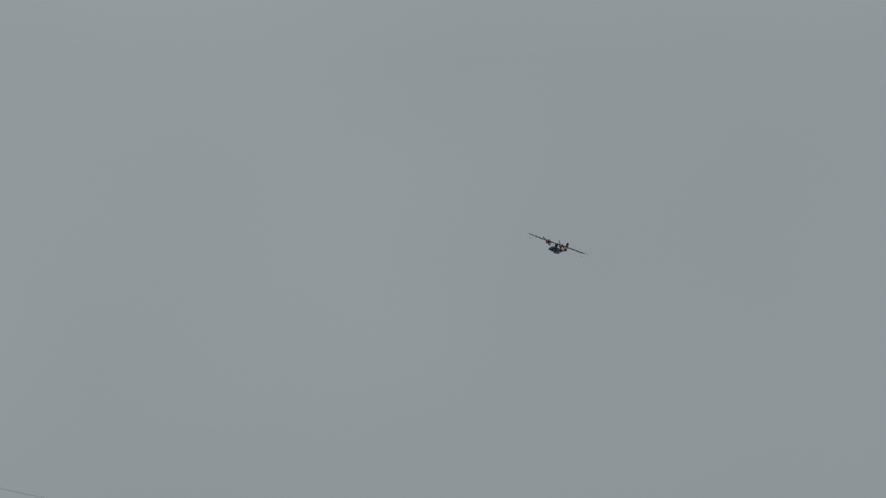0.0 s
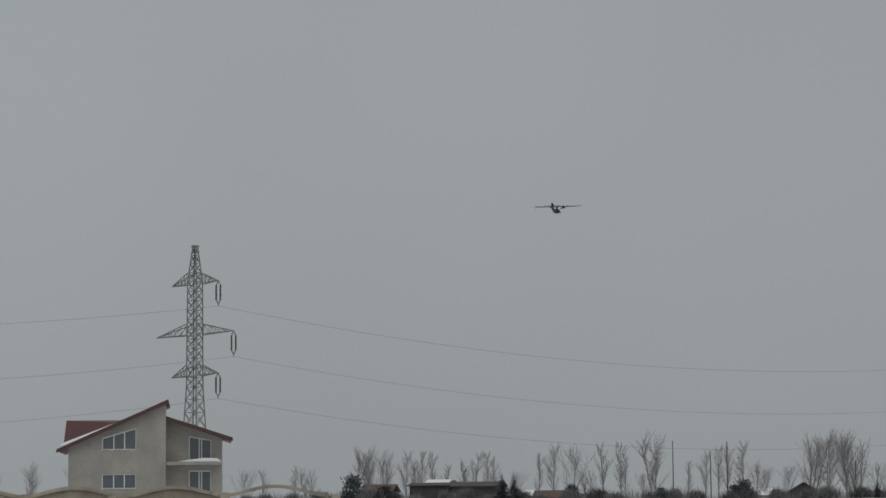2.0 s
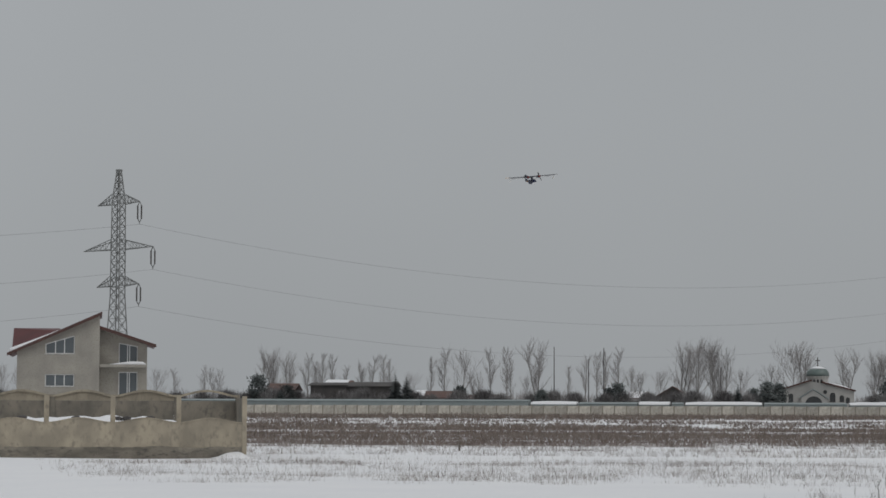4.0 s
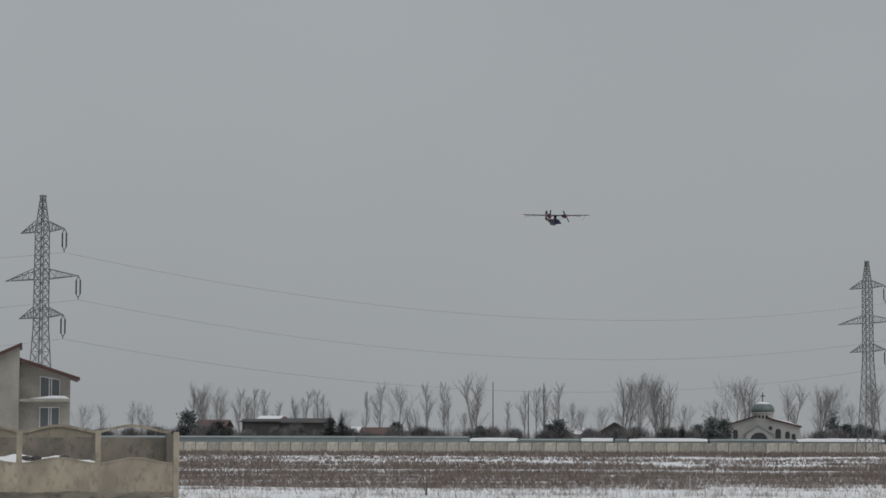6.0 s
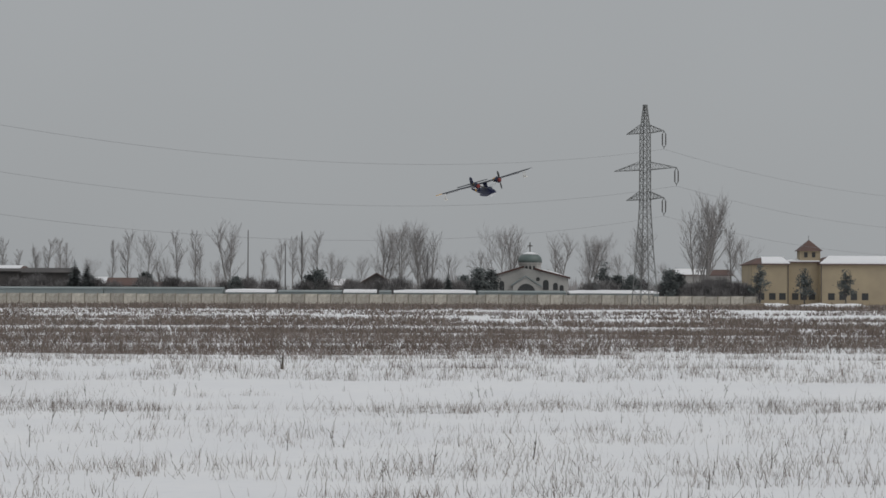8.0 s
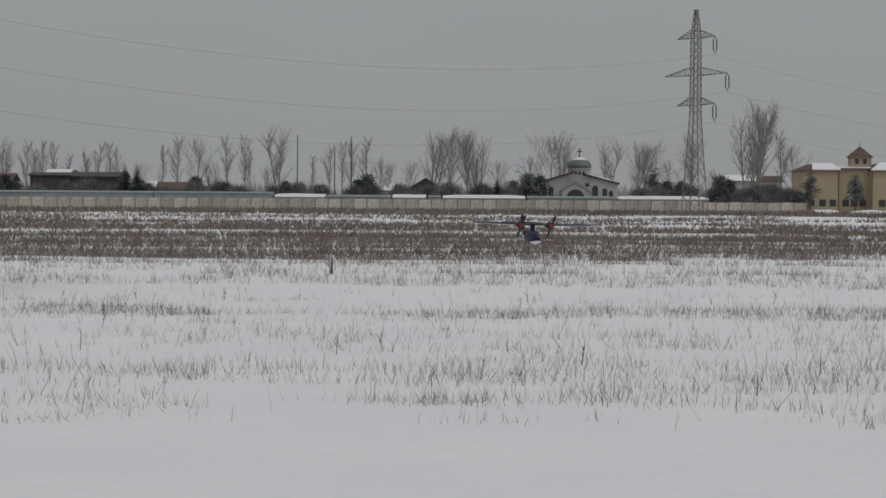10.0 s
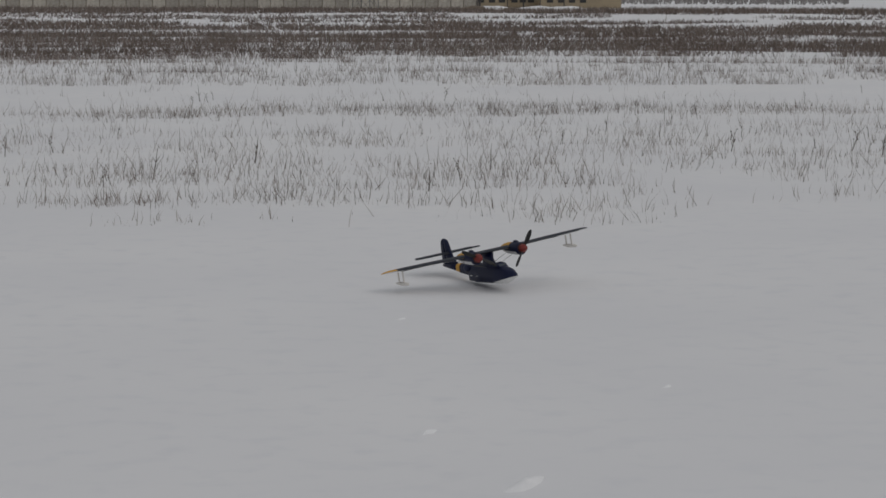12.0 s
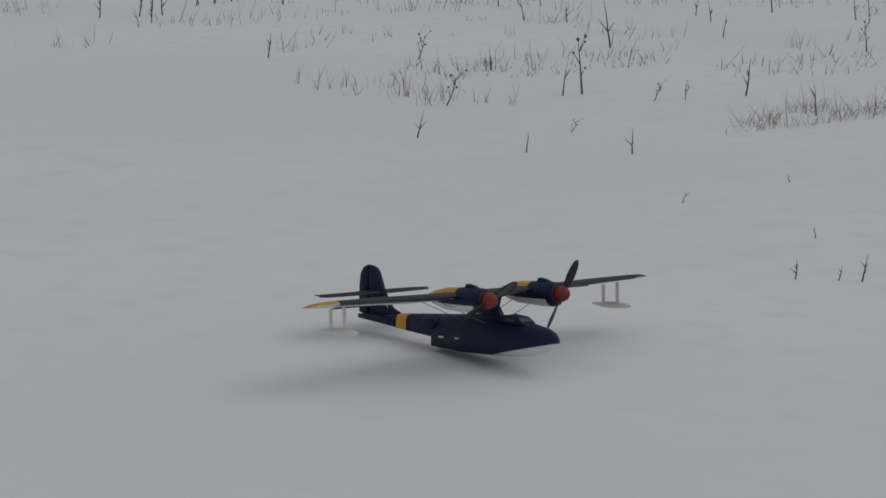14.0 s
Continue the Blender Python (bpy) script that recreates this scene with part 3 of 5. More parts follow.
# ---- roofless concrete enclosure in the field ----
def concrete_enclosure():
    bay, bays, post_h, depth = 2.17, 9, 2.08, 5.4
    base = thing("concrete_fence", pose(-8.95, 41.43, -0.06, 0, 0, 15.26), "weathered precast concrete fence round an empty plot, upper front panels missing", "fence")

    def post(x, y, h, mat=CONCRETE):
        b = bmesh.new()
        box(b, x - 0.08, x + 0.08, y - 0.07, y + 0.07, -0.1, h, 0.012)
        part("post", b, mat, base)

    def panel(x0, x1, y, h, wave, mat, thick=0.05, z0=-0.1, turn=False):
        """A slab with a wavy coping."""
        top = []
        n = 14
        for i in range(n + 1):
            f = i / n
            top.append((x0 + (x1 - x0) * f, h + wave * math.sin(math.pi * f) ** 2 - wave * 0.35))
        b = bmesh.new()
        prism(b, [(x0, z0), (x1, z0)] + top[::-1], y - thick, y + thick)
        slab = part("panel", b, mat, base)
        b = bmesh.new()
        prism(b, top + [(x, z + 0.035) for x, z in top[::-1]], y - thick - 0.02, y + thick + 0.02)
        part("coping", b, CONCRETE, slab)
        return slab

    # the slender posts stand behind the front panels, which butt end to end
    post(0, 0, post_h)
    for i in range(1, bays + 1):
        post(-i * bay, 0.124, post_h + 0.02 * math.sin(i * 2.1))
    for i in range(bays):
        x1, x0 = -i * bay - (0.082 if i == 0 else 0.001), -(i + 1) * bay + 0.001
        panel(x0, x1, 0, 1.24, 0.15, CONCRETE)
        # a rough crumbling footing, its top edge uneven
        n = 20
        rings = []
        for j in range(n + 1):
            x = x0 + (x1 - x0) * j / n
            top = 0.40 + 0.09 * noise.noise((x * 0.9, 1, 0)) + 0.05 * noise.noise((x * 4.1, 2, 0))
            out = 0.055 + 0.03 * noise.noise((x * 2.3, 5, 0))
            rings.append([(x, -0.052, -0.1), (x, -0.052 - out, -0.1), (x, -0.052 - out * 1.2, top * 0.55), (x, -0.052 - out * 0.8, top * 0.9), (x, -0.052, top)])
        b = bmesh.new()
        loft(b, rings)
        part("plinth", b, CONCRETE_DAMP, base, "damp dark crumbling concrete footing")
    # return wall and rear wall with an open wavy crest
    for k in range(3):
        y0, y1 = k * depth / 3 + 0.075, (k + 1) * depth / 3 - 0.005
        b = bmesh.new()
        box(b, -0.05, 0.05, y0, y1, -0.1, 2.02, 0.01)
        part("side_panel", b, CONCRETE_DARK, base)
    for i in range(bays + 1):
        post(-i * bay, depth + 0.08, 2.15, CONCRETE_DARK)
    for i in range(bays):
        x1, x0 = -i * bay - 0.085, -(i + 1) * bay + 0.085
        b = bmesh.new()
        box(b, x0, x1, depth + 0.03, depth + 0.13, -0.1, 1.93, 0.01)
        part("rear_panel", b, CONCRETE_DARK, base)
        n = 12
        arc = [(x0 - 0.085 + (x1 - x0 + 0.17) * j / n, 2.05 + 0.20 * max(0.0, math.sin(math.pi * j / n)) ** 1.5) for j in range(n + 1)]
        b = bmesh.new()
        prism(b, arc + [(x, z + 0.075) for x, z in arc[::-1]], depth - 0.02, depth + 0.18)
        part("crest", b, CONCRETE, base)
        if 1 <= i:
            b = bmesh.new()
            prism(b, [(x0, 1.935), (x1, 1.935)] + [(x, z - 0.003) for x, z in arc[::-1]], depth + 0.05, depth + 0.11)
            part("crest_infill", b, CONCRETE, base)
    # drifted snow inside
    b = bmesh.new()
    n = 26
    rings = []
    for i in range(n + 1):
        x = -8.2 + 6.3 * i / n
        h = 1.18 + 0.22 * max(0.0, math.sin(math.pi * i / n)) ** 0.6 + 0.12 * noise.noise((x * 1.7, 0, 4))
        rings.append([(x, 1.0, -0.1), (x, 1.6, h * 0.72), (x, 2.6, h), (x, 3.6, h * 0.8), (x, 4.8, -0.1)])
    loft(b, rings)
    sn = part("snow_drift", b, SNOW, smooth=True, at=base.matrix_basis.copy())
    tagged(sn, "drift of snow with dark rubble inside the concrete fence", "snow drift")
    for x in (-7.4, -5.6, -4.2, -3.9, -3.1):
        b = bmesh.new()
        bmesh.ops.create_icosphere(b, subdivisions=2, radius=0.10)
        for v in b.verts:
            v.co = Vector((v.co.x * 1.6, v.co.y, v.co.z * 0.8)) * (1 + 0.4 * noise.noise(v.co * 9 + Vector((x, 0, 0)))) + Vector((x, 2.3, 1.34 + 0.03 * math.sin(x * 5)))
        part("rubble", b, WOOD_DARK, sn, "dark rubble")
    # snow banked against the corner post
    b = bmesh.new()
    rings = []
    for i in range(13):
        x = -1.1 + 1.5 * i / 12
        h = 0.04 + 0.20 * math.sin(math.pi * i / 12) ** 1.5 + 0.05 * noise.noise((x * 3, 0, 9))
        rings.append([(x, -0.95, -0.05), (x, -0.55, h * 0.45), (x, -0.26, h), (x, -0.13, h * 0.8), (x, -0.13, -0.05)])
    loft(b, rings)
    tagged(part("snow_bank", b, SNOW, smooth=True, at=base.matrix_basis.copy()), "low bank of snow against the concrete fence corner", "snow drift")


concrete_enclosure()


# ---- unfinished house ----
def window_unit(parent, x0, x1, z0, z1l, z1r, y, bars, name="window"):
    """A white framed window set into an opening; its head may slope."""
    w = new(name)
    w.parent = parent
    b = bmesh.new()
    t = 0.07
    head = lambda x: z1l + (z1r - z1l) * (x - x0) / (x1 - x0)
    box(b, x0, x1, y, y + 0.08, z0, z0 + t)
    prism(b, [(x0, z1l - t), (x1, z1r - t), (x1, z1r), (x0, z1l)], y, y + 0.08)
    xs = [x0] + [x0 + (x1 - x0) * f for f in bars] + [x1 - t]
    for x in xs:
        prism(b, [(x, z0 + t), (x + t, z0 + t), (x + t, head(x + t) - t), (x, head(x) - t)], y, y + 0.08)
    part("window_frame", b, WHITE_FRAME, w, "white window frame")
    for a, c in zip(xs, xs[1:]):
        b = bmesh.new()
        prism(b, [(a + t, z0 + t), (c, z0 + t), (c, head(c) - t), (a + t, head(a + t) - t)], y + 0.035, y + 0.05)
        part("pane", b, GLASS, w)
    b = bmesh.new()
    box(b, x0 - 0.06, x1 + 0.06, y - 0.12, y + 0.02, z0 - 0.06, z0 - 0.003)
    part("window_sill", b, WHITE_FRAME, w)


def unfinished_house():
    h = thing("house", pose(-49.15, 157.01, 0, 0, 0, 16.10) @ Matrix.Diagonal((1.045, 1.045, 1.045, 1)), "unfinished house of bare grey render with dark red sheet roof", "house")
    roof_l = lambda x: 5.98 + (x + 5.35) * (8.95 - 5.98) / 6.71
    roof_r = lambda x: 7.92 - (x - 1.36) * (7.92 - 6.62) / 3.94

    def wall(outlines, y0, y1, name="wall"):
        for o in outlines:
            b = bmesh.new()
            prism(b, o, y0, y1)
            part(name, b, RENDER, h)

    a, c = -3.05, -0.68
    wall([[(-5.35, 0), (a, 0), (a, roof_l(a)), (-5.35, roof_l(-5.35))], [(c, 0), (1.36, 0), (1.36, roof_l(1.36)), (c, roof_l(c))],
          [(a, 0), (c, 0), (c, 3.1), (a, 3.1)], [(a, 4.12), (c, 4.12), (c, 5.8), (a, 5.8)], [(a, 6.62), (c, 7.32), (c, roof_l(c)), (a, roof_l(a))]], 0, 0.3)
    a, c = 2.95, 4.52
    wall([[(1.36, 0), (a, 0), (a, roof_r(a)), (1.36, roof_r(1.36))], [(c, 0), (5.3, 0), (5.3, roof_r(5.3)), (c, roof_r(c))],
          [(a, 0), (c, 0), (c, 2.3), (a, 2.3)], [(a, 4.35), (c, 4.35), (c, 5.0), (a, 5.0)], [(a, 6.78), (c, 6.5), (c, roof_r(c)), (a, roof_r(a))]], 1.5, 1.8)
    for x0, x1, y0, y1, top in ((-5.35, -5.05, 0.3, 9.5, 5.95), (5.0, 5.3, 1.8, 9.5, 6.55), (1.06, 1.36, 0.3, 1.5, 8.8), (-5.35, 5.3, 9.5, 9.8, 6.0)):
        b = bmesh.new()
        box(b, x0, x1, y0, y1, 0, top)
        part("wall", b, RENDER, h)
    b = bmesh.new()
    box(b, -5.0, 5.0, 2.2, 9.4, 2.7, 2.9)
    part("floor_slab", b, CONCRETE_DARK, h)
    # roofs: shed slopes with fascia
    for name, x0, z0, x1, z1, y0 in (("roof", -6.12, 5.72, 1.52, 9.14, -0.7), ("roof", 1.34, 8.02, 6.0, 6.5, 0.3)):
        b = bmesh.new()
        prism(b, [(x0, z0), (x1, z1), (x1, z1 + 0.14), (x0, z0 + 0.14)], y0, 10.2)
        r = part(name, b, TRIM_RED, h, "dark red sheet roof")
        b = bmesh.new()
        prism(b, [(x0 - 0.03, z0 - 0.12), (x1 + 0.03, z1 - 0.12), (x1 + 0.03, z1 + 0.10), (x0 - 0.03, z0 + 0.10)], y0 - 0.06, y0 - 0.003)
        part("fascia", b, FASCIA, r, "brown fascia board")
    # rear red roof slope rising above the left eave
    b = bmesh.new()
    loft(b, [[(-5.9, 3.2, 6.1), (-2.0, 3.2, 7.8), (-2.0, 6.8, 8.12), (-5.9, 6.8, 8.12)], [(-5.9, 3.2, 5.9), (-2.0, 3.2, 7.6), (-2.0, 6.8, 7.4), (-5.9, 6.8, 6.2)]])
    part("rear_roof", b, TRIM_RED, h, "dark red rear roof slope")
    # snow lying on the eave
    b = bmesh.new()
    rings = []
    for i in range(13):
        x = -6.0 + 4.4 * i / 12
        z = 5.72 + (x + 6.12) * 3.42 / 7.64 + 0.14
        t = 0.28 * (1 - i / 12) + 0.06
        rings.append([(x, 0.0, z), (x, 1.0, z + t), (x, 3.0, z + t * 1.3), (x, 3.1, z)])
    loft(b, rings)
    sn = part("roof_snow", b, SNOW, h, "snow lying on the eave", smooth=True)
    # windows
    window_unit(h, -3.05, -0.68, 5.8, 6.62, 7.32, 0.12, (0.33, 0.64))
    window_unit(h, -3.05, -0.68, 3.1, 4.12, 4.12, 0.12, (0.33, 0.64))
    window_unit(h, 2.95, 4.52, 5.0, 6.78, 6.5, 1.62, (0.44, 0.55), "balcony_door")
    window_unit(h, 2.95, 4.52, 2.3, 4.35, 4.35, 1.62, (0.44, 0.55), "terrace_door")
    b = bmesh.new()
    box(b, 1.365, 5.25, 0.1, 1.495, 4.72, 4.95, 0.02)
    bal = part("balcony", b, RENDER, h, "concrete balcony slab with snow")
    b = bmesh.new()
    loft(b, [[(2.2 + 3.0 * f, 0.15, 4.952), (2.2 + 3.0 * f, 0.4, 4.96 + t), (2.2 + 3.0 * f, 1.2, 4.96 + t), (2.2 + 3.0 * f, 1.45, 4.952)] for f, t in ((0, 0.02), (0.25, 0.14), (0.6, 0.26), (0.9, 0.24), (1, 0.05))])
    part("balcony_snow", b, SNOW, bal, "snow on the balcony", smooth=True)


unfinished_house()


# ---- lattice pylons and lines ----
ARMS = ((26.3, 2.85), (20.7, 4.72), (16.2, 2.85))


def tower_half(z):
    for (z0, w0), (z1, w1) in zip(((0, 1.50), (8, 0.98), (15.0, 0.64), (26.6, 0.58), (30.4, 0.2)), ((8, 0.98), (15.0, 0.64), (26.6, 0.58), (30.4, 0.2), (31, 0.19))):
        if z <= z1:
            return w0 + (w1 - w0) * (z - z0) / (z1 - z0)
    return 0.2


def pylon(at, group, reach):
    p = thing("power_pylon", at, "tall grey steel lattice pylon with three crossarms and long insulators", "pylon", group)
    levels = [0, 2.6, 4.9, 7.0, 8.9, 10.6, 12.2, 13.65, 15.0] + [15.0 + 1.055 * i for i in range(1, 12)] + [27.6, 28.6, 29.5, 30.4]
    corners = ((-1, -1), (1, -1), (1, 1), (-1, 1))
    for cx, cy in corners:
        b = bmesh.new()
        rings = []
        for z in levels:
            w = tower_half(z)
            rings.append([(cx * w + dx, cy * w + dy, z) for dx, dy in ((-0.085, 0), (0, -0.085), (0.085, 0), (0, 0.085))])
        loft(b, rings)
        part("leg", b, STEEL, p)
    for k in range(4):
        (ax, ay), (bx, by) = corners[k], corners[(k + 1) % 4]
        b = bmesh.new()
        for z0, z1 in zip(levels, levels[1:]):
            w0, w1 = tower_half(z0), tower_half(z1)
            tube(b, (ax * w0, ay * w0, z0), (bx * w1, by * w1, z1), 0.042, n=3, cap=False)
            tube(b, (bx * w0, by * w0, z0), (ax * w1, ay * w1, z1), 0.042, n=3, cap=False)
            tube(b, (ax * w1, ay * w1, z1), (bx * w1, by * w1, z1), 0.03, n=3, cap=False)
        part("bracing", b, STEEL, p)["kind"] = "stuff"
    b = bmesh.new()
    box(b, -0.32, 0.32, -0.3, 0.3, 30.38, 30.62, 0.03)
    part("cap", b, STEEL, p)
    for z, full in ARMS:
        ln = full * reach
        for s in (-1, 1):
            b = bmesh.new()
            w = tower_half(z)
            tip = Vector((s * ln, 0, z + (0.25 if s > 0 else -0.1)))
            for cy in (-1, 1):
                tube(b, (s * w, cy * w, z), tip, 0.06, n=4)
                tube(b, (s * w, cy * w, z + 1.25), tip, 0.055, n=4)
                for f in (0.2, 0.4, 0.6, 0.8):
                    lo = Vector((s * w, cy * w, z)).lerp(tip, f)
                    hi = Vector((s * w, cy * w, z + 1.25)).lerp(tip, f)
                    hi2 = Vector((s * w, cy * w, z + 1.25)).lerp(tip, f - 0.2)
                    tube(b, lo, hi, 0.03, n=3, cap=False)
                    tube(b, lo, hi2, 0.03, n=3, cap=False)
            part("crossarm", b, STEEL, p)
        ins = new("insulator")
        ins.parent = p
        ins["label"] = "long twin-string hanging insulator"
        top = Vector((ln, 0, z + 0.25))
        for dx in (-0.28, 0.28):
            b = bmesh.new()
            tube(b, top + Vector((dx, 0, -0.5)), top + Vector((dx, 0, -2.15)), 0.085, n=6)
            for i in range(9):
                zc = -0.6 - i * 0.18
                tube(b, top + Vector((dx, 0, zc)), top + Vector((dx, 0, zc - 0.06)), 0.125, 0.10, n=6)
            part("disc_string", b, INSULATOR, ins)
        b = bmesh.new()
        for dx in (-0.28, 0.28):
            tube(b, top, top + Vector((dx, 0, -0.52)), 0.06, n=4)
        part("hanger", b, STEEL, ins)
        b = bmesh.new()
        for dx in (-0.28, 0.28):
            tube(b, top + Vector((dx, 0, -2.13)), top + Vector((0, 0, -2.57)), 0.06, n=4)
        tube(b, top + Vector((0, 0, -2.55)), top + Vector((0, 0, -2.8)), 0.05, n=4)
        part("clamp", b, STEEL, ins)
    return p


PYLON_A = pose(-68.87, 237.17, 0, 0, 0, -20)
PYLON_B = spot(5.92, 344.0, 0, -27)
pylon(PYLON_A, "pylons of the power line", 1.10)
pylon(PYLON_B, "pylons of the power line", 1.12)


def line_wires():
    a, c = PYLON_A.translation, PYLON_B.translation
    step = c - a
    for z, ln in ARMS:
        pa = PYLON_A @ Vector((ln * 1.10, 0, z - 2.55))
        pb = PYLON_B @ Vector((ln * 1.12, 0, z - 2.55))
        pts = []
        for p0, p1, sag in ((pa - step, pa, 5.2), (pa, pb, 5.0), (pb, pb + step, 5.2)):
            for i in range(33):
                f = i / 32
                q = p0.lerp(p1, f)
                q.z -= 4 * sag * f * (1 - f)
                if not pts or (q - pts[-1]).length > 0.1:
                    pts.append(q)
        b = bmesh.new()
        for p0, p1 in zip(pts, pts[1:]):
            tube(b, p0, p1, 0.021, n=3, cap=False)
        tagged(part("power_line", b, WIRE), "thin grey high-voltage wire sagging between steel pylons", "power line", "wires of the power line")


line_wires()


# ---- far boundary wall: precast panels between posts ----
def far_wall():
    w = thing("boundary_wall", pose(0, 350, 0), "long pale precast concrete boundary wall at the field's edge", "wall", kind="structure")
    bm = bmesh.new()
    box(bm, -0.92, 0.92, -0.05, 0.05, -0.2, 1.62, 0.015)
    box(bm, -0.94, 0.94, -0.07, 0.07, 1.62, 1.70)
    panel = mesh_of("panel", bm, CONCRETE_WALL)
    bm = bmesh.new()
    box(bm, -0.08, 0.08, -0.09, 0.09, -0.2, 1.78, 0.015)
    post = mesh_of("post", bm, CONCRETE_DARK)
    n = 94
    for i in range(n):
        x = 52.6 - 2.0 * i
        dz = -0.16 if x > 37.5 else 0.0
        share("panel", panel, w, pose(x, 0, dz + 0.03 * math.sin(i * 1.7)))
        share("post", post, w, pose(x + 1.0, 0, dz))
    # low sheds and glasshouses behind it
    for u0, u1, snow in ((-640, -420, 0), (-418, -200, 0), (-198, 20, 0), (22, 240, 0), (242, 452, 0), (456, 545, 1), (548, 662, 0), (664, 724, 1), (727, 750, 0), (753, 900, 1), (903, 1060, 0), (1064, 1224, 1)):
        k = 358 / 4000
        x0, x1 = (u0 - 784) * k, (u1 - 784) * k
        shed = thing("low_shed", pose((x0 + x1) / 2, 358, 0), "long low grey-green shed with snow on its roof" if snow else "long low grey-green sheeted shed behind the wall", "shed", "sheds behind the wall")
        hw = (x1 - x0) / 2 + 0.08 * (u0 < 240) - 0.05 * (u0 > 240)
        top = 1.95 if snow else 2.05 if u0 > 450 else 2.45
        b = bmesh.new()
        box(b, -hw, hw, 0, 5, -0.1, top, 0.02)
        part("wall", b, SHED_GREEN, shed)
        b = bmesh.new()
        m = max(3, int(hw))
        rings = []
        for i in range(m + 1):
            x = -hw + 2 * hw * i / m
            t = 0.34 * min(1, 3 * math.sin(math.pi * (i + 0.4) / (m + 0.8))) * (0.85 + 0.3 * noise.noise((x * 0.4, u0, 0))) if snow else 0.06
            rings.append([(x, -0.2, top + 0.004), (x, 0.0, top + 0.05 + t), (x, 4.6, top + 0.25 + t), (x, 5.2, top + 0.004)])
        loft(b, rings)
        part("roof_snow" if snow else "roof", b, SNOW if snow else SHED_GREEN, shed, "snow-covered roof" if snow else "")


far_wall()


# ---- far buildings ----
def gable_house(u0, u1, y_eave, y_top, dist, wall_mat, roof_mat, label, snow=0.0, ridge_along=True):
    k = dist / 4000
    hw = (u1 - u0) / 2 * k
    z = lambda y: 1.75 + (588 - y) * k
    h = thing("house", pose(((u0 + u1) / 2 - 784) * k, dist, 0), label, "house", "houses behind the wall")
    e, t = z(y_eave), z(y_top)
    b = bmesh.new()
    if ridge_along:
        box(b, -hw, hw, 0, 7, -0.1, e)
    else:
        prism(b, [(-hw, -0.1), (hw, -0.1), (hw, e), (0, t), (-hw, e)], 0.0, 7)
    part("wall", b, wall_mat, h)
    for s in (1, 0):
        b = bmesh.new()
        if ridge_along:
            y0, y1 = (-0.4, 3.5) if s == 0 else (7.4, 3.5)
            loft(b, [[(x, y0, e - 0.1), (x, y1, t), (x, y1, t + 0.16), (x, y0, e + 0.06)] for x in (-hw - 0.4, hw + 0.4)])
        else:
            k2 = 1 if s else -1
            prism(b, [(k2 * (hw + 0.4), e - 0.25), (0, t), (0, t + 0.18), (k2 * (hw + 0.4), e - 0.07)], -0.4, 7.4)
        r = part("roof", b, roof_mat, h)
    if snow and ridge_along:
        b = bmesh.new()
        x0, x1 = -hw - 0.3, -hw + 2 * hw * snow
        loft(b, [[(x, -0.35, e + 0.07), (x, 3.4, t + 0.17), (x, 3.4, t + 0.3), (x, -0.35, e + 0.2)] for x in (x0, x1)])
        part("roof_snow", b, SNOW, r, "snow on the roof")
    for i in range(max(1, int(hw / 1.6))):
        x = -hw + (2 * hw) * (i + 0.5) / max(1, int(hw / 1.6))
        wd = new("window")
        wd.parent = h
        b = bmesh.new()
        box(b, x - 0.55, x + 0.55, -0.03, 0.03, 0.9, min(2.1, e - 0.2))
        part("window_frame", b, WHITE_FRAME, wd)
        b = bmesh.new()
        box(b, x - 0.45, x + 0.45, -0.045, -0.032, 1.0, min(2.0, e - 0.3))
        part("pane", b, GLASS, wd)
    return h


gable_house(22, 128, 550, 546, 388, WOOD_DARK, WOOD_DARK, "long dark timber house behind the wall")
gable_house(100, 186, 552, 545, 386, WOOD_DARK, WOOD_DARK, "dark timber house with a dark board roof")
gable_house(52, 96, 548, 542, 402, WOOD_DARK, ROOF_BROWN, "dark house with snow on its low roof", 0.95)
gable_house(-62, -12, 560, 548, 400, WOOD_DARK, ROOF_BROWN, "dark brown house behind the wall")
gable_house(226, 300, 574, 562, 392, CHURCH_WALL, ROOF_BROWN, "low house with patches of snow on a brown roof", 0.25)
gable_house(330, 385, 577, 569, 400, WOOD_DARK, ROOF_BROWN, "low dark house behind the wall")
gable_house(640, 672, 574, 564, 410, CHURCH_WALL, ROOF_BROWN, "small house with a snowy roof", 0.9)
gable_house(690, 756, 572, 552, 392, WOOD_DARK, ROOF_BROWN, "brown-roofed house among bare trees", 0.0, False)
gable_house(1256, 1352, 553, 544, 425, CHURCH_WALL, ROOF_BROWN, "long grey building with snow along its eaves", 0.6)


def arched(b, x, z0, z1, w, y0, y1):
    pts = [(x - w, z0), (x + w, z0)] + [(x + w * math.cos(a), z1 - w + w * math.sin(a)) for a in (math.pi * i / 8 for i in range(9))]
    prism(b, pts, y0, y1)


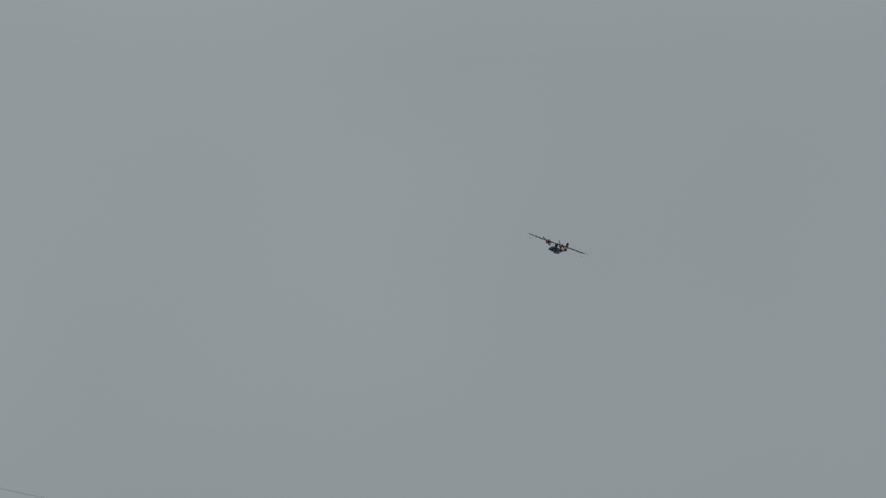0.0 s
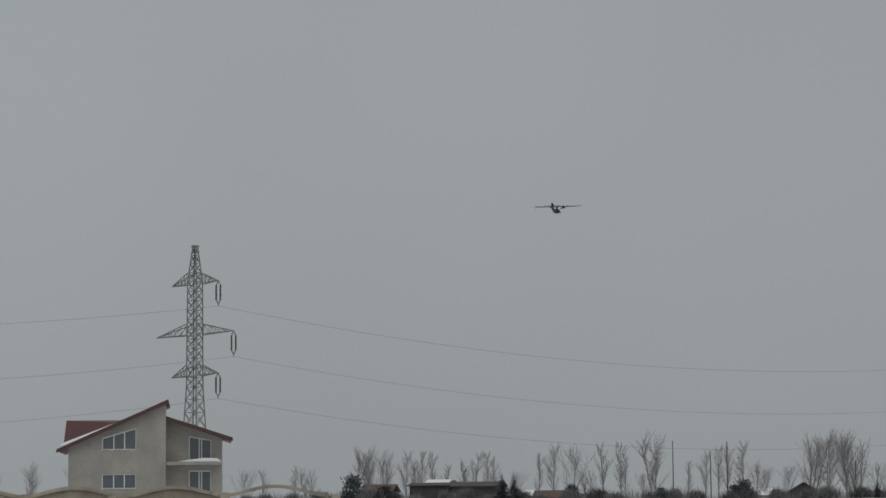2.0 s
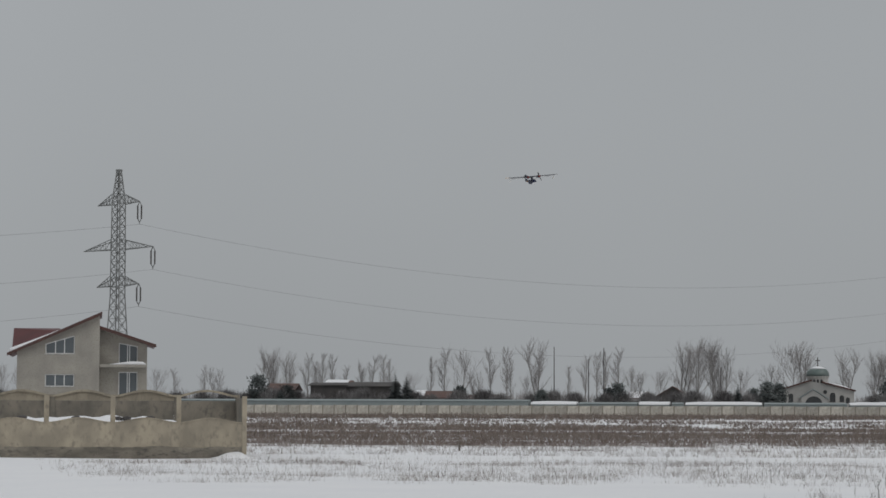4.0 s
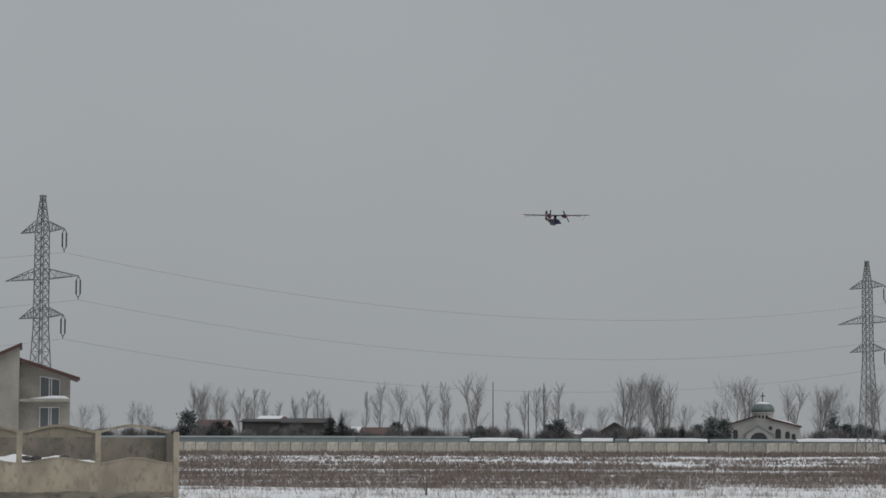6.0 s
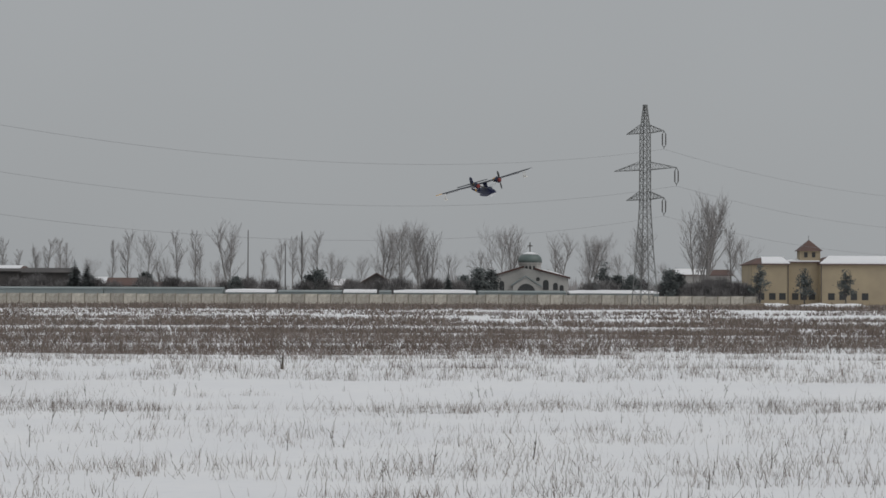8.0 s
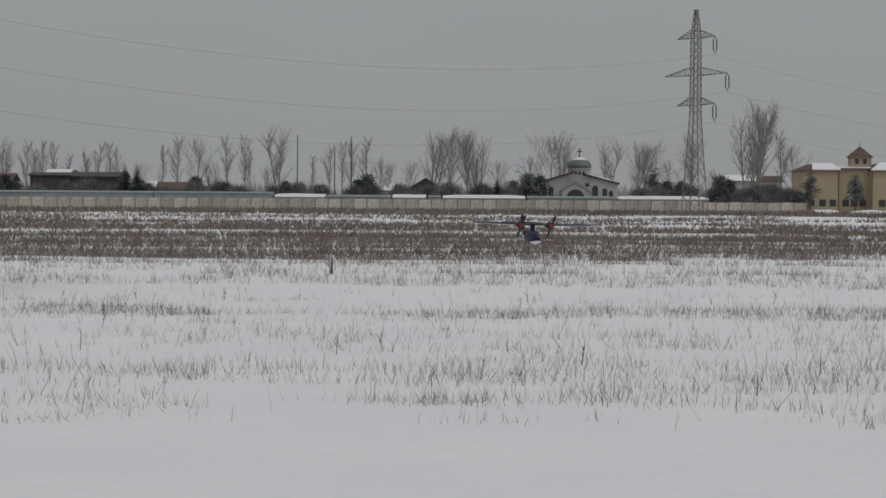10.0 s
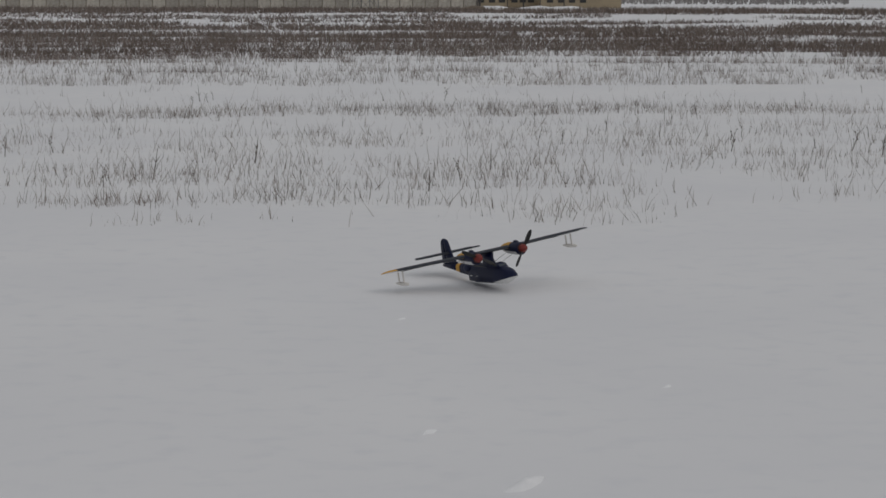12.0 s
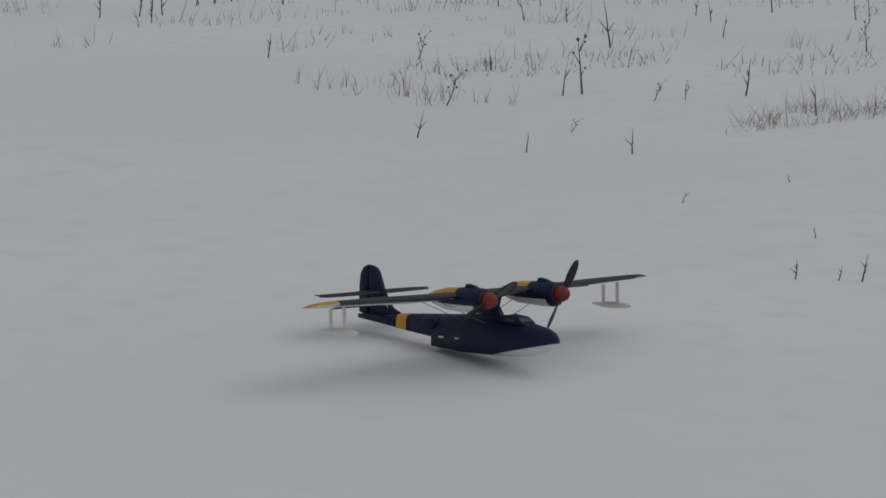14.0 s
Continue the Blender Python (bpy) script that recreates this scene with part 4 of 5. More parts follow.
def church():
    k = 395 / 4000
    X = lambda u: (u - 996) * k
    Z = lambda y: 1.75 + (588 - y) * k
    c = thing("church", pose((996 - 784) * k, 395, 0), "pale plastered church with a green dome, white drum and cross", "church")
    b = bmesh.new()
    prism(b, [(X(931), -0.1), (X(1063), -0.1), (X(1063), Z(559)), (X(1006), Z(545)), (X(981), Z(541)), (X(931), Z(556))], 0, 13)
    part("wall", b, CHURCH_WALL, c)
    for x0, z0, x1, z1, mat in ((X(927), Z(557.5), X(984), Z(540), FASCIA), (X(1066), Z(560), X(1003), Z(543.5), FASCIA)):
        b = bmesh.new()
        prism(b, [(x0, z0), (x1, z1), (x1, z1 + 0.28), (x0, z0 + 0.28)], -0.5, 13.5)
        r = part("roof", b, mat, c, "brown sheet roof slope")
        if x0 > 0:
            b = bmesh.new()
            loft(b, [[(x0 + (x1 - x0) * f, 0.5, z0 + (z1 - z0) * f + 0.285), (x0 + (x1 - x0) * f, 2.0, z0 + (z1 - z0) * f + 0.29 + t), (x0 + (x1 - x0) * f, 10.0, z0 + (z1 - z0) * f + 0.29 + t), (x0 + (x1 - x0) * f, 12, z0 + (z1 - z0) * f + 0.285)]
                     for f, t in ((0.12, 0.03), (0.3, 0.22), (0.6, 0.18), (0.9, 0.05))])
            part("roof_snow", b, SNOW, r, "snow on the roof")
    # drum with arched windows, dome, cross
    cx = X(996.5)
    b = bmesh.new()
    rings = [[(cx + r * math.cos(a), 3.2 + r * math.sin(a), z) for a in (2 * math.pi * i / 20 for i in range(20))] for z, r in ((4.0, 1.95), (Z(534), 1.95), (Z(533.5), 2.12), (Z(531), 2.12))]
    loft(b, rings)
    part("drum", b, CHURCH_WALL, c, "white plastered drum")
    b = bmesh.new()
    rings = [[(cx + r * math.cos(a), 3.2 + r * math.sin(a), Z(531) + z) for a in (2 * math.pi * i / 20 for i in range(20))] for z, r in ((0, 2.14), (0.5, 2.12), (0.95, 1.95), (1.3, 1.6), (1.55, 1.1), (1.68, 0.5), (1.72, 0.1))]
    loft(b, rings)
    d = part("dome", b, CHURCH_DOME, c, "dull green metal dome", smooth=True)
    b = bmesh.new()
    rings = [[(cx + r * math.cos(a), 3.2 + r * math.sin(a), Z(531) + z) for a in (2 * math.pi * i / 16 for i in range(16))] for z, r in ((1.40, 1.5), (1.62, 1.15), (1.80, 0.6), (1.86, 0.1))]
    loft(b, rings)
    part("dome_snow", b, SNOW, d, "snow cap on the dome", smooth=True)
    b = bmesh.new()
    zt = Z(531) + 1.8
    box(b, cx - 0.09, cx + 0.09, 3.12, 3.28, zt, zt + 1.75)
    box(b, cx - 0.45, cx + 0.45, 3.12, 3.28, zt + 1.05, zt + 1.22)
    part("cross", b, WOOD_DARK, c, "dark metal cross")
    for u in (983, 989.5, 996, 1003):
        b = bmesh.new()
        yy = 3.2 - math.sqrt(max(0.2, 1.95 ** 2 - (X(u) - cx) ** 2)) - 0.05
        arched(b, X(u), Z(549), Z(537), 0.22, yy, yy + 0.4)
        part("drum_window", b, DARK_OPENING, c, "narrow dark arched window")
    for u, y0, y1, w in ((945, 580, 564, 0.42), (1023, 580, 562, 0.5), (1040, 580, 567, 0.42), (1051, 582, 571, 0.35)):
        b = bmesh.new()
        arched(b, X(u), Z(y0), Z(y1), w, -0.06, 0.02)
        part("arched_window", b, DARK_OPENING, c, "dark arched window")
    b = bmesh.new()
    tube(b, (X(1009), -0.05, Z(561)), (X(1009), 0.1, Z(561)), 0.36, n=12)
    part("round_window", b, DARK_OPENING, c, "dark round window")
    # entrance porch
    b = bmesh.new()
    prism(b, [(X(964), -0.1), (X(1012), -0.1), (X(1012), Z(574)), (X(986), Z(557)), (X(964), Z(572))], -2.5, -0.003)
    porch = part("porch", b, CHURCH_WALL, c)
    b = bmesh.new()
    prism(b, [(X(961), Z(573)), (X(986), Z(556.5)), (X(1015), Z(575)), (X(1015), Z(573.2)), (X(986), Z(554.6)), (X(961), Z(571.2))], -2.8, -0.01)
    part("porch_roof", b, SHED_GREEN, porch)
    b = bmesh.new()
    arched(b, X(987), 0, Z(569), 1.6, -2.56, -2.48)
    part("porch_arch", b, DARK_OPENING, porch, "dark entrance arch")


church()


def ochre_building():
    k = 385 / 4000
    X = lambda u: (u - 1498) * k
    Z = lambda y: 1.75 + (588 - y) * k
    c = thing("guesthouse", pose((1498 - 784) * k, 385, 0), "ochre plastered building with snowy hipped roofs and red turret", "building")
    for u0, u1, y0, ye in ((1389, 1453, 0, 534), (1453, 1512, 2.5, 530), (1512, 1660, 0, 534)):
        b = bmesh.new()
        box(b, X(u0), X(u1) - 0.004, y0, 12, -0.1, Z(ye))
        part("wall", b, OCHRE, c)
    for u0, u1, y0, ye, yt, snow in ((1386, 1456, -0.5, 534, 521, 0.72), (1450, 1514, 2.0, 530, 524, 1.0), (1509, 1664, -0.5, 534, 519, 1.0)):
        x0, x1, e, t = X(u0), X(u1), Z(ye), Z(yt)
        b = bmesh.new()
        loft(b, [[(x0, y0, e), (x1, y0, e), (x1, 12.5, e), (x0, 12.5, e)], [(x0, y0, e + 0.15), (x1, y0, e + 0.15), (x1, 12.5, e + 0.15), (x0, 12.5, e + 0.15)],
                 [(x0 + 2.2, y0 + 4, t), (x1 - 1.0, y0 + 4, t), (x1 - 1.0, 9, t), (x0 + 2.2, 9, t)]])
        r = part("roof", b, ROOF_BROWN, c, "brown tiled hip roof")
        xs = x1 - (x1 - x0) * snow
        b = bmesh.new()
        loft(b, [[(xs, y0 + 0.1, e + 0.2), (x1, y0 + 0.1, e + 0.2), (x1 - 0.8, y0 + 4, t + 0.05), (max(xs + 0.5, x0 + 2.2), y0 + 4, t + 0.05)],
                 [(xs, y0 + 0.1, e + 0.36), (x1, y0 + 0.1, e + 0.36), (x1 - 0.8, y0 + 4, t + 0.2), (max(xs + 0.5, x0 + 2.2), y0 + 4, t + 0.2)]])
        part("roof_snow", b, SNOW, r, "snow on the roof")
    b = bmesh.new()
    box(b, X(1480), X(1516), 3.0, 6.2, Z(526), Z(508))
    tw = part("turret", b, OCHRE, c, "small ochre turret")
    b = bmesh.new()
    x0, x1 = X(1476), X(1520)
    apex = Vector(((x0 + x1) / 2, 4.6, Z(488)))
    vs = [b.verts.new(p) for p in ((x0, 2.6, Z(508.5)), (x1, 2.6, Z(508.5)), (x1, 6.6, Z(508.5)), (x0, 6.6, Z(508.5)))]
    ap = b.verts.new(apex)
    b.faces.new(vs[::-1])
    for i in range(4):
        b.faces.new((vs[i], vs[(i + 1) % 4], ap))
    part("turret_roof", b, ROOF_BROWN, tw, "reddish-brown pyramid roof")
    b = bmesh.new()
    tube(b, apex, apex + Vector((0, 0, 0.7)), 0.05, n=5)
    part("finial", b, STEEL, tw)
    for u in (1490, 1504):
        b = bmesh.new()
        box(b, X(u) - 0.3, X(u) + 0.3, 2.95, 3.01, Z(520), Z(511))
        part("turret_window", b, DARK_OPENING, tw, "dark turret window")
    for u in (1405, 1425, 1443, 1470, 1485, 1500, 1530, 1550, 1570, 1590):
        b = bmesh.new()
        y0 = 2.44 if 1453 < u < 1512 else -0.06
        box(b, X(u) - 0.55, X(u) + 0.55, y0, y0 + 0.09, Z(596), Z(584))
        part("window", b, DARK_OPENING, c, "dark ground-floor window")
    for u in (1453, 1512):
        b = bmesh.new()
        tube(b, (X(u), -0.1, 0), (X(u), -0.1, Z(534)), 0.07, n=6)
        part("downpipe", b, WOOD_DARK, c, "dark rainwater pipe")


ochre_building()


# ---- trees ----
def limb(b, p, d, length, r, rng, n=4, wander=0.12, pieces=3):
    """A bending tapered limb; returns points along it with directions."""
    pts = [(p.copy(), d.copy())]
    for i in range(pieces):
        d = (d + Vector((rng.uniform(-1, 1), rng.uniform(-1, 1), rng.uniform(-0.4, 0.8))) * wander).normalized()
        q = p + d * (length / pieces)
        r0, r1 = r * (1 - 0.8 * i / pieces), r * (1 - 0.8 * (i + 1) / pieces)
        tube(b, p, q, r0, r1, n=n, cap=False)
        p = q
        pts.append((p.copy(), d.copy()))
    return pts


def bare_tree(seed, height, spread, lean=0.0, stems=1, first=0.3, twigs=5):
    """A leafless tree: trunk, then a crown of limbs, branches and twigs."""
    rng = random.Random(seed)
    t = thing("bare_tree", pose(0, -300, 0), "leafless grey winter tree behind the field", "tree", "bare trees along the field")
    tb, cb = bmesh.new(), bmesh.new()
    for s in range(stems):
        d = Vector((lean + rng.uniform(-0.12, 0.12) * (stems > 1) * 2, rng.uniform(-0.05, 0.05), 1)).normalized()
        base = Vector((rng.uniform(-0.3, 0.3) * (stems - 1), rng.uniform(-0.2, 0.2) * (stems - 1), -0.1))
        hh = height * rng.uniform(0.82, 1.0) if s else height
        trunk = limb(tb, base, d, hh * 0.93, height * 0.013, rng, n=6, wander=0.035, pieces=8)
        nl = 16
        for i in range(nl):
            f = first + (0.97 - first) * (i + rng.random()) / nl
            k = min(7, int(f * 8))
            p0 = trunk[k][0].lerp(trunk[k + 1][0], f * 8 - k)
            a = rng.uniform(0, 2 * math.pi)
            up = rng.uniform(1.0, 2.4)
            dd = Vector((math.cos(a), math.sin(a), up)).normalized()
            ln = min(spread * (0.55 + 0.9 * math.sin(math.pi * min(1, 0.15 + 0.8 * f))) * rng.uniform(0.75, 1.2) * (0.8 + 0.3 * up), (1.04 * height - p0.z) * 0.95)
            br = limb(cb, p0, dd, ln, height * 0.0052 * (1.2 - 0.6 * f), rng, n=4, wander=0.16, pieces=4)
            for j in range(1, 5):
                for q in range(2):
                    a2 = rng.uniform(0, 2 * math.pi)
                    d2 = (br[j][1] + 0.6 * Vector((math.cos(a2), math.sin(a2), 0.5))).normalized()
                    tw = limb(cb, br[j][0], d2, ln * rng.uniform(0.3, 0.5), height * 0.0023, rng, n=3, wander=0.2, pieces=2)
                    for m in range(twigs):
                        a3 = rng.uniform(0, 2 * math.pi)
                        d3 = (tw[1 + m % 2][1] + 0.8 * Vector((math.cos(a3), math.sin(a3), 0.4))).normalized()
                        limb(cb, tw[1 + m % 2][0], d3, ln * rng.uniform(0.14, 0.28), height * 0.0014, rng, n=3, wander=0.2, pieces=1)
    part("trunk", tb, BARK, t)
    part("crown", cb, TWIG, t)
    return t


def spruce(seed, height, label, squat=1.0):
    """A conifer: a trunk and tiers of drooping needle sprays."""
    rng = random.Random(seed)
    t = thing("conifer", pose(0, -300, 0), label, "tree", "evergreens behind the wall")
    tb, nb = bmesh.new(), bmesh.new()
    tube(tb, (0, 0, -0.1), (0, 0, height * 0.96), height * 0.025, 0.02, n=6)
    tiers = 22
    for i in range(tiers):
        f = i / (tiers - 1)
        z = height * (0.06 + 0.92 * f)
        r = height * 0.34 * squat * (1 - f) ** 0.9 * rng.uniform(0.8, 1.15) + 0.14
        for k in range(15):
            a = rng.uniform(0, 2 * math.pi)
            rr = r * rng.uniform(0.65, 1.1)
            o = Vector((math.cos(a), math.sin(a), 0))
            side = Vector((-math.sin(a), math.cos(a), 0))
            for m in range(5):
                g0 = 0.15 + 0.17 * m
                p = o * rr * g0 + Vector((0, 0, z - 0.35 * rr * g0))
                w = rr * 0.26 * rng.uniform(0.7, 1.3) + 0.05
                e = p + o * rr * 0.22 + Vector((0, 0, rng.uniform(-0.2, 0.06) * rr))
                nb.faces.new([nb.verts.new(v) for v in (p - side * w, e, p + side * w)])
                nb.faces.new([nb.verts.new(v) for v in (p - side * w * 0.6 + Vector((0, 0, 0.12 * rr)), p + side * w * 0.5 - Vector((0, 0, 0.12 * rr)), e + side * w * 0.4)])
    part("trunk", tb, WOOD_DARK, t)
    part("needles", nb, NEEDLE, t)
    return t


def clump_tree(seed, height, width, name, label, mat, category, group, base=0.15, tufts=46, per=42, trunk=True, slim=False):
    """A pine or a shrub: tufts of small leaves on boughs, with gaps between."""
    rng = random.Random(seed)
    t = thing(name, pose(0, -300, 0), label, category, group)
    tb, nb = bmesh.new(), bmesh.new()
    if trunk:
        limb(tb, Vector((0, 0, -0.1)), Vector((0.03, 0, 1)), height * 0.9, height * 0.022, rng, n=6, wander=0.05, pieces=5)
    for i in range(tufts):
        f = base + (1 - base) * rng.random()
        w = width / 2 * ((1 - 0.88 * max(0, f - 0.12) / 0.88) if trunk else (1 - 0.75 * max(0, f - 0.35) / 0.65)) * rng.uniform(0.25, 1.0)
        a = rng.uniform(0, 2 * math.pi)
        c = Vector((w * math.cos(a), w * math.sin(a), f * height))
        tube(tb, Vector((0, 0, f * height * 0.8)), c, height * 0.008, height * 0.003, n=3, cap=False)
        s = width * rng.uniform(0.09, 0.17)
        for k in range(per):
            o = Vector((rng.gauss(0, 1), rng.gauss(0, 1), rng.gauss(0, 0.55))) * s * 0.55
            d = Vector((rng.uniform(-1, 1), rng.uniform(-1, 1), rng.uniform(-0.5, 1))).normalized()
            e = d.orthogonal().normalized() * s * 0.16
            if slim:
                d = (d + Vector((0, 0, 1.1))).normalized() * 2.6
                e *= 0.28
            nb.faces.new([nb.verts.new(v) for v in (c + o - e, c + o + e, c + o + d * s * 0.55)])
    part("trunk", tb, WOOD_DARK, t)
    part("foliage", nb, mat, t)
    return t


def plant(proto, u, dist, height, unit, widen=1.0, seed=0):
    """Sets a copy of a tree where it stands: u across the far view, its height in metres."""
    k = height / unit
    m = pose((u - 784) / 4000 * dist, dist, 0, 0, 0, (seed * 137) % 360) @ Matrix.Diagonal((k * widen, k * widen, k, 1))
    return copy_thing(proto, m)


def far_trees():
    slim = [bare_tree(11, 10, 1.05, 0.02, 1, 0.3, 5), bare_tree(12, 10, 0.85, -0.02, 1, 0.32, 5), bare_tree(13, 10, 1.1, 0.05, 2, 0.35, 4)]
    round_ = [bare_tree(21, 10, 1.45, 0.0, 2, 0.28, 3), bare_tree(22, 10, 1.5, 0.03, 3, 0.25, 3), bare_tree(23, 10, 2.2, -0.02, 1, 0.28, 5)]
    protos = slim + round_
    slender = ((15, 488, 0), (42, 486, 2), (62, 486, 1), (92, 512, 0), (138, 490, 2), (166, 486, 1), (178, 500, 0), (255, 490, 1), (283, 478, 0), (372, 478, 0), (403, 472, 1), (412, 500, 0), (520, 508, 1), (552, 492, 0),
               (575, 482, 1), (590, 480, 1), (618, 478, 0), (1352, 462, 0), (-75, 500, 0), (-188, 512, 0), (-250, 518, 0), (-330, 515, 1), (-420, 520, 0))
    spreading = ((318, 496, 5), (463, 468, 3), (640, 525, 5), (735, 474, 4), (768, 468, 3), (800, 472, 4), (818, 480, 3), (848, 528, 5), (945, 486, 5), (968, 474, 3), (1044, 485, 3), (1098, 490, 4), (1112, 500, 5), (1190, 474, 3),
               (1304, 420, 4), (1290, 440, 3), (1372, 500, 5), (-20, 492, 3), (-48, 486, 4), (-165, 520, 3), (-285, 528, 5), (-365, 530, 3), (-455, 528, 4), (-560, 515, 3), (-600, 520, 5), (-690, 505, 3), (-760, 520, 4), (-820, 515, 3),
               (905, 520, 5), (1150, 525, 5), (700, 530, 5), (440, 540, 5), (345, 525, 3), (214, 535, 5), (1230, 540, 5), (660, 535, 5), (1420, 560, 5))
    for i, (u, y, k) in enumerate(slender + spreading):
        dist = 398 + (i * 53 % 30)
        h = 1.75 + (588 - y) / 4000 * dist
        t = plant(protos[k], u, dist, h, 10, 1.0, i)
        if k >= 3:
            t["label"] = "spreading leafless grey tree behind the field"
        if y < 465:
            t["label"] = "tall many-stemmed leafless poplar beside the ochre building"
    for p in protos:
        for o in list(p.children_recursive) + [p]:
            bpy.data.objects.remove(o)
    # thin bare poles among the trees
    for u, y in ((496, 476), (562, 500), (591, 478), (813, 515)):
        b = bmesh.new()
        tube(b, (0, 0, -0.1), (0, 0, 1.75 + (588 - y) * 0.1), 0.13, 0.07, n=7)
        tagged(part("utility_pole", b, WOOD_DARK, at=pose((u - 784) * 0.1, 400, 0)), "slim dark bare utility pole behind the wall", "pole", "poles behind the wall")
    # street lamp by the church
    b = bmesh.new()
    tube(b, (0, 0, -0.1), (0, 0, 6.2), 0.07, 0.05, n=6)
    tube(b, (0, 0, 6.2), (-0.9, 0, 6.7), 0.04, n=5)
    box(b, -1.35, -0.85, -0.1, 0.1, 6.62, 6.74, 0.03)
    tagged(part("street_lamp", b, STEEL, at=pose((896 - 784) * 0.1, 400, 0)), "grey steel street lamp with a bent arm", "street lamp")


far_trees()


def evergreens():
    sp = spruce(31, 10, "dark green spruce behind the wall")
    for i, (u, y, w) in enumerate(((190, 530, 1.0), (212, 534, 1.05), (850, 548, 0.9), (-36, 552, 1.2))):
        plant(sp, u, 372 + i, (1.75 + (588 - y) * 0.093) * 1.06, 10, w, i)
    pines = [clump_tree(41, 10, 7.5, "pine", "dark spreading pine tree in front of the building", NEEDLE, "tree", "evergreens behind the wall", 0.3, 30, 34),
             clump_tree(42, 10, 10, "pine", "broad dark evergreen behind the wall", NEEDLE, "tree", "evergreens behind the wall", 0.1, 60)]
    for i, (u, y, k, d) in enumerate(((1403, 538, 0, 372), (1482, 543, 0, 372), (1556, 545, 0, 372), (1125, 533, 0, 385), (315, 553, 1, 385), (475, 560, 1, 375), (620, 548, 1, 385), (604, 556, 1, 380), (905, 544, 1, 380), (925, 548, 1, 382),
                                  (1150, 556, 1, 385), (1243, 546, 1, 375), (1258, 552, 1, 377), (1175, 556, 1, 380), (-82, 534, 1, 385), (-24, 552, 1, 380), (878, 556, 1, 385))):
        plant(pines[k], u, d, 1.75 + (588 - y) / 4000 * d, 10, 1.0, i)
    shrub = clump_tree(51, 10, 16, "shrub", "tangled dark leafless shrub behind the wall", SHRUB, "shrub", "shrubs behind the wall", 0.05, 80, 46, False, True)
    us = list(range(-700, 1560, 46))
    for i, u in enumerate(us):
        if 930 < u < 1066 or u > 1385:
            continue
        y = 571 + 9 * noise.noise((u * 0.013, 0, 0)) + 6 * noise.noise((u * 0.05, 3, 0))
        plant(shrub, u + 8 * math.sin(i * 2.3), 378 + (i * 7 % 14), max(1.6, 1.75 + (588 - y) * 0.095), 10, 1.1, i)
    for i, u in enumerate((1290, 1312, 1335, 1362, 1380, 1275)):
        plant(shrub, u, 374, 3.2 + 0.5 * math.sin(i), 10, 0.9, i)
    for p in [sp, shrub] + pines:
        for o in list(p.children_recursive) + [p]:
            bpy.data.objects.remove(o)


evergreens()


def far_woods():
    """A hazy line of distant bare woodland along the horizon."""
    rng = random.Random(5)
    verts, faces = [], []
    for i in range(9000):
        az = rng.uniform(-26, 18)
        d = rng.uniform(640, 760)
        x, y = d * math.sin(radians(az)), d * math.cos(radians(az))
        h = 6.5 + 3.5 * noise.noise((az * 0.5, 1, 0)) + 2.0 * noise.noise((az * 3, 2, 0))
        h *= rng.uniform(0.5, 1.0)
        w = rng.uniform(0.08, 0.28)
        lean = rng.uniform(-1.4, 1.4)
        n0 = len(verts)
        z0 = rng.uniform(0, 0.5) * h
        verts += [(x - w, y, z0 - 0.2), (x + w, y, z0 - 0.2), (x + lean + w * 0.3, y + rng.uniform(-1, 1), h)]
        faces.append((n0, n0 + 1, n0 + 2))
    me = bpy.data.meshes.new("far_woods")
    me.from_pydata(verts, [], faces)
    me.materials.append(TWIG)
    tagged(new("far_woods", me), "distant line of bare grey woodland", "woods", kind="stuff")


far_woods()


# ---- weeds of the field ----
def blades(name, label, material, count, seed, where, height, width, lean, bend=True):
    """Many dry stalks in one object: narrow tapered blades that lean and bend."""
    rng = np.random.default_rng(seed)
    x, y, keep = where(rng, count)
    x, y = x[keep], y[keep]
    n = len(x)
    d = np.hypot(x, y)
    z = np.array([ground_height(a, b) for a, b in zip(x, y)]) * np.where(d > 250, 0.5, 1.0) - 0.03
    h = height(rng, n, x, y)
    w = width(rng, n, d)
    turn = rng.uniform(0, np.pi, n)
    dx, dy = rng.normal(0, lean, n) * h, rng.normal(0, lean, n) * h
    cx, cy = np.cos(turn) * w, np.sin(turn) * w
    kink = rng.normal(0, 0.10, n) * h
    mid = 0.55
    v = np.empty((n, 5, 3))
    v[:, 0] = np.stack([x - cx, y - cy, z], 1)
    v[:, 1] = np.stack([x + cx, y + cy, z], 1)
    v[:, 2] = np.stack([x + dx * mid + kink + cx * 0.8, y + dy * mid + cy * 0.8, z + h * mid], 1)
    v[:, 3] = np.stack([x + dx * mid + kink - cx * 0.8, y + dy * mid - cy * 0.8, z + h * mid], 1)
    v[:, 4] = np.stack([x + dx, y + dy, z + h], 1)
    base = (np.arange(n) * 5)[:, None]
    quads = (base + np.array([0, 1, 2, 3])).tolist()
    tris = (base + np.array([3, 2, 4])).tolist()
    me = bpy.data.meshes.new(name)
    me.from_pydata(v.reshape(-1, 3).tolist(), [], quads + tris)
    me.materials.append(material)
    return tagged(new(name, me), label, "weeds", kind="stuff")


def patchy(x, y, fx, fy, seed):
    return np.array([noise.noise((a * fx, b * fy, seed)) for a, b in zip(x, y)])


def fan(rng, count, az0, az1, d0, d1, power=1.0):
    """Random places in a fan, denser towards the near edge with a power above 1."""
    az = np.radians(rng.uniform(az0, az1, count))
    inv = rng.uniform(0, 1, count) ** power
    d = 1 / (1 / d1 + (1 / d0 - 1 / d1) * inv)
    return d * np.sin(az), d * np.cos(az)


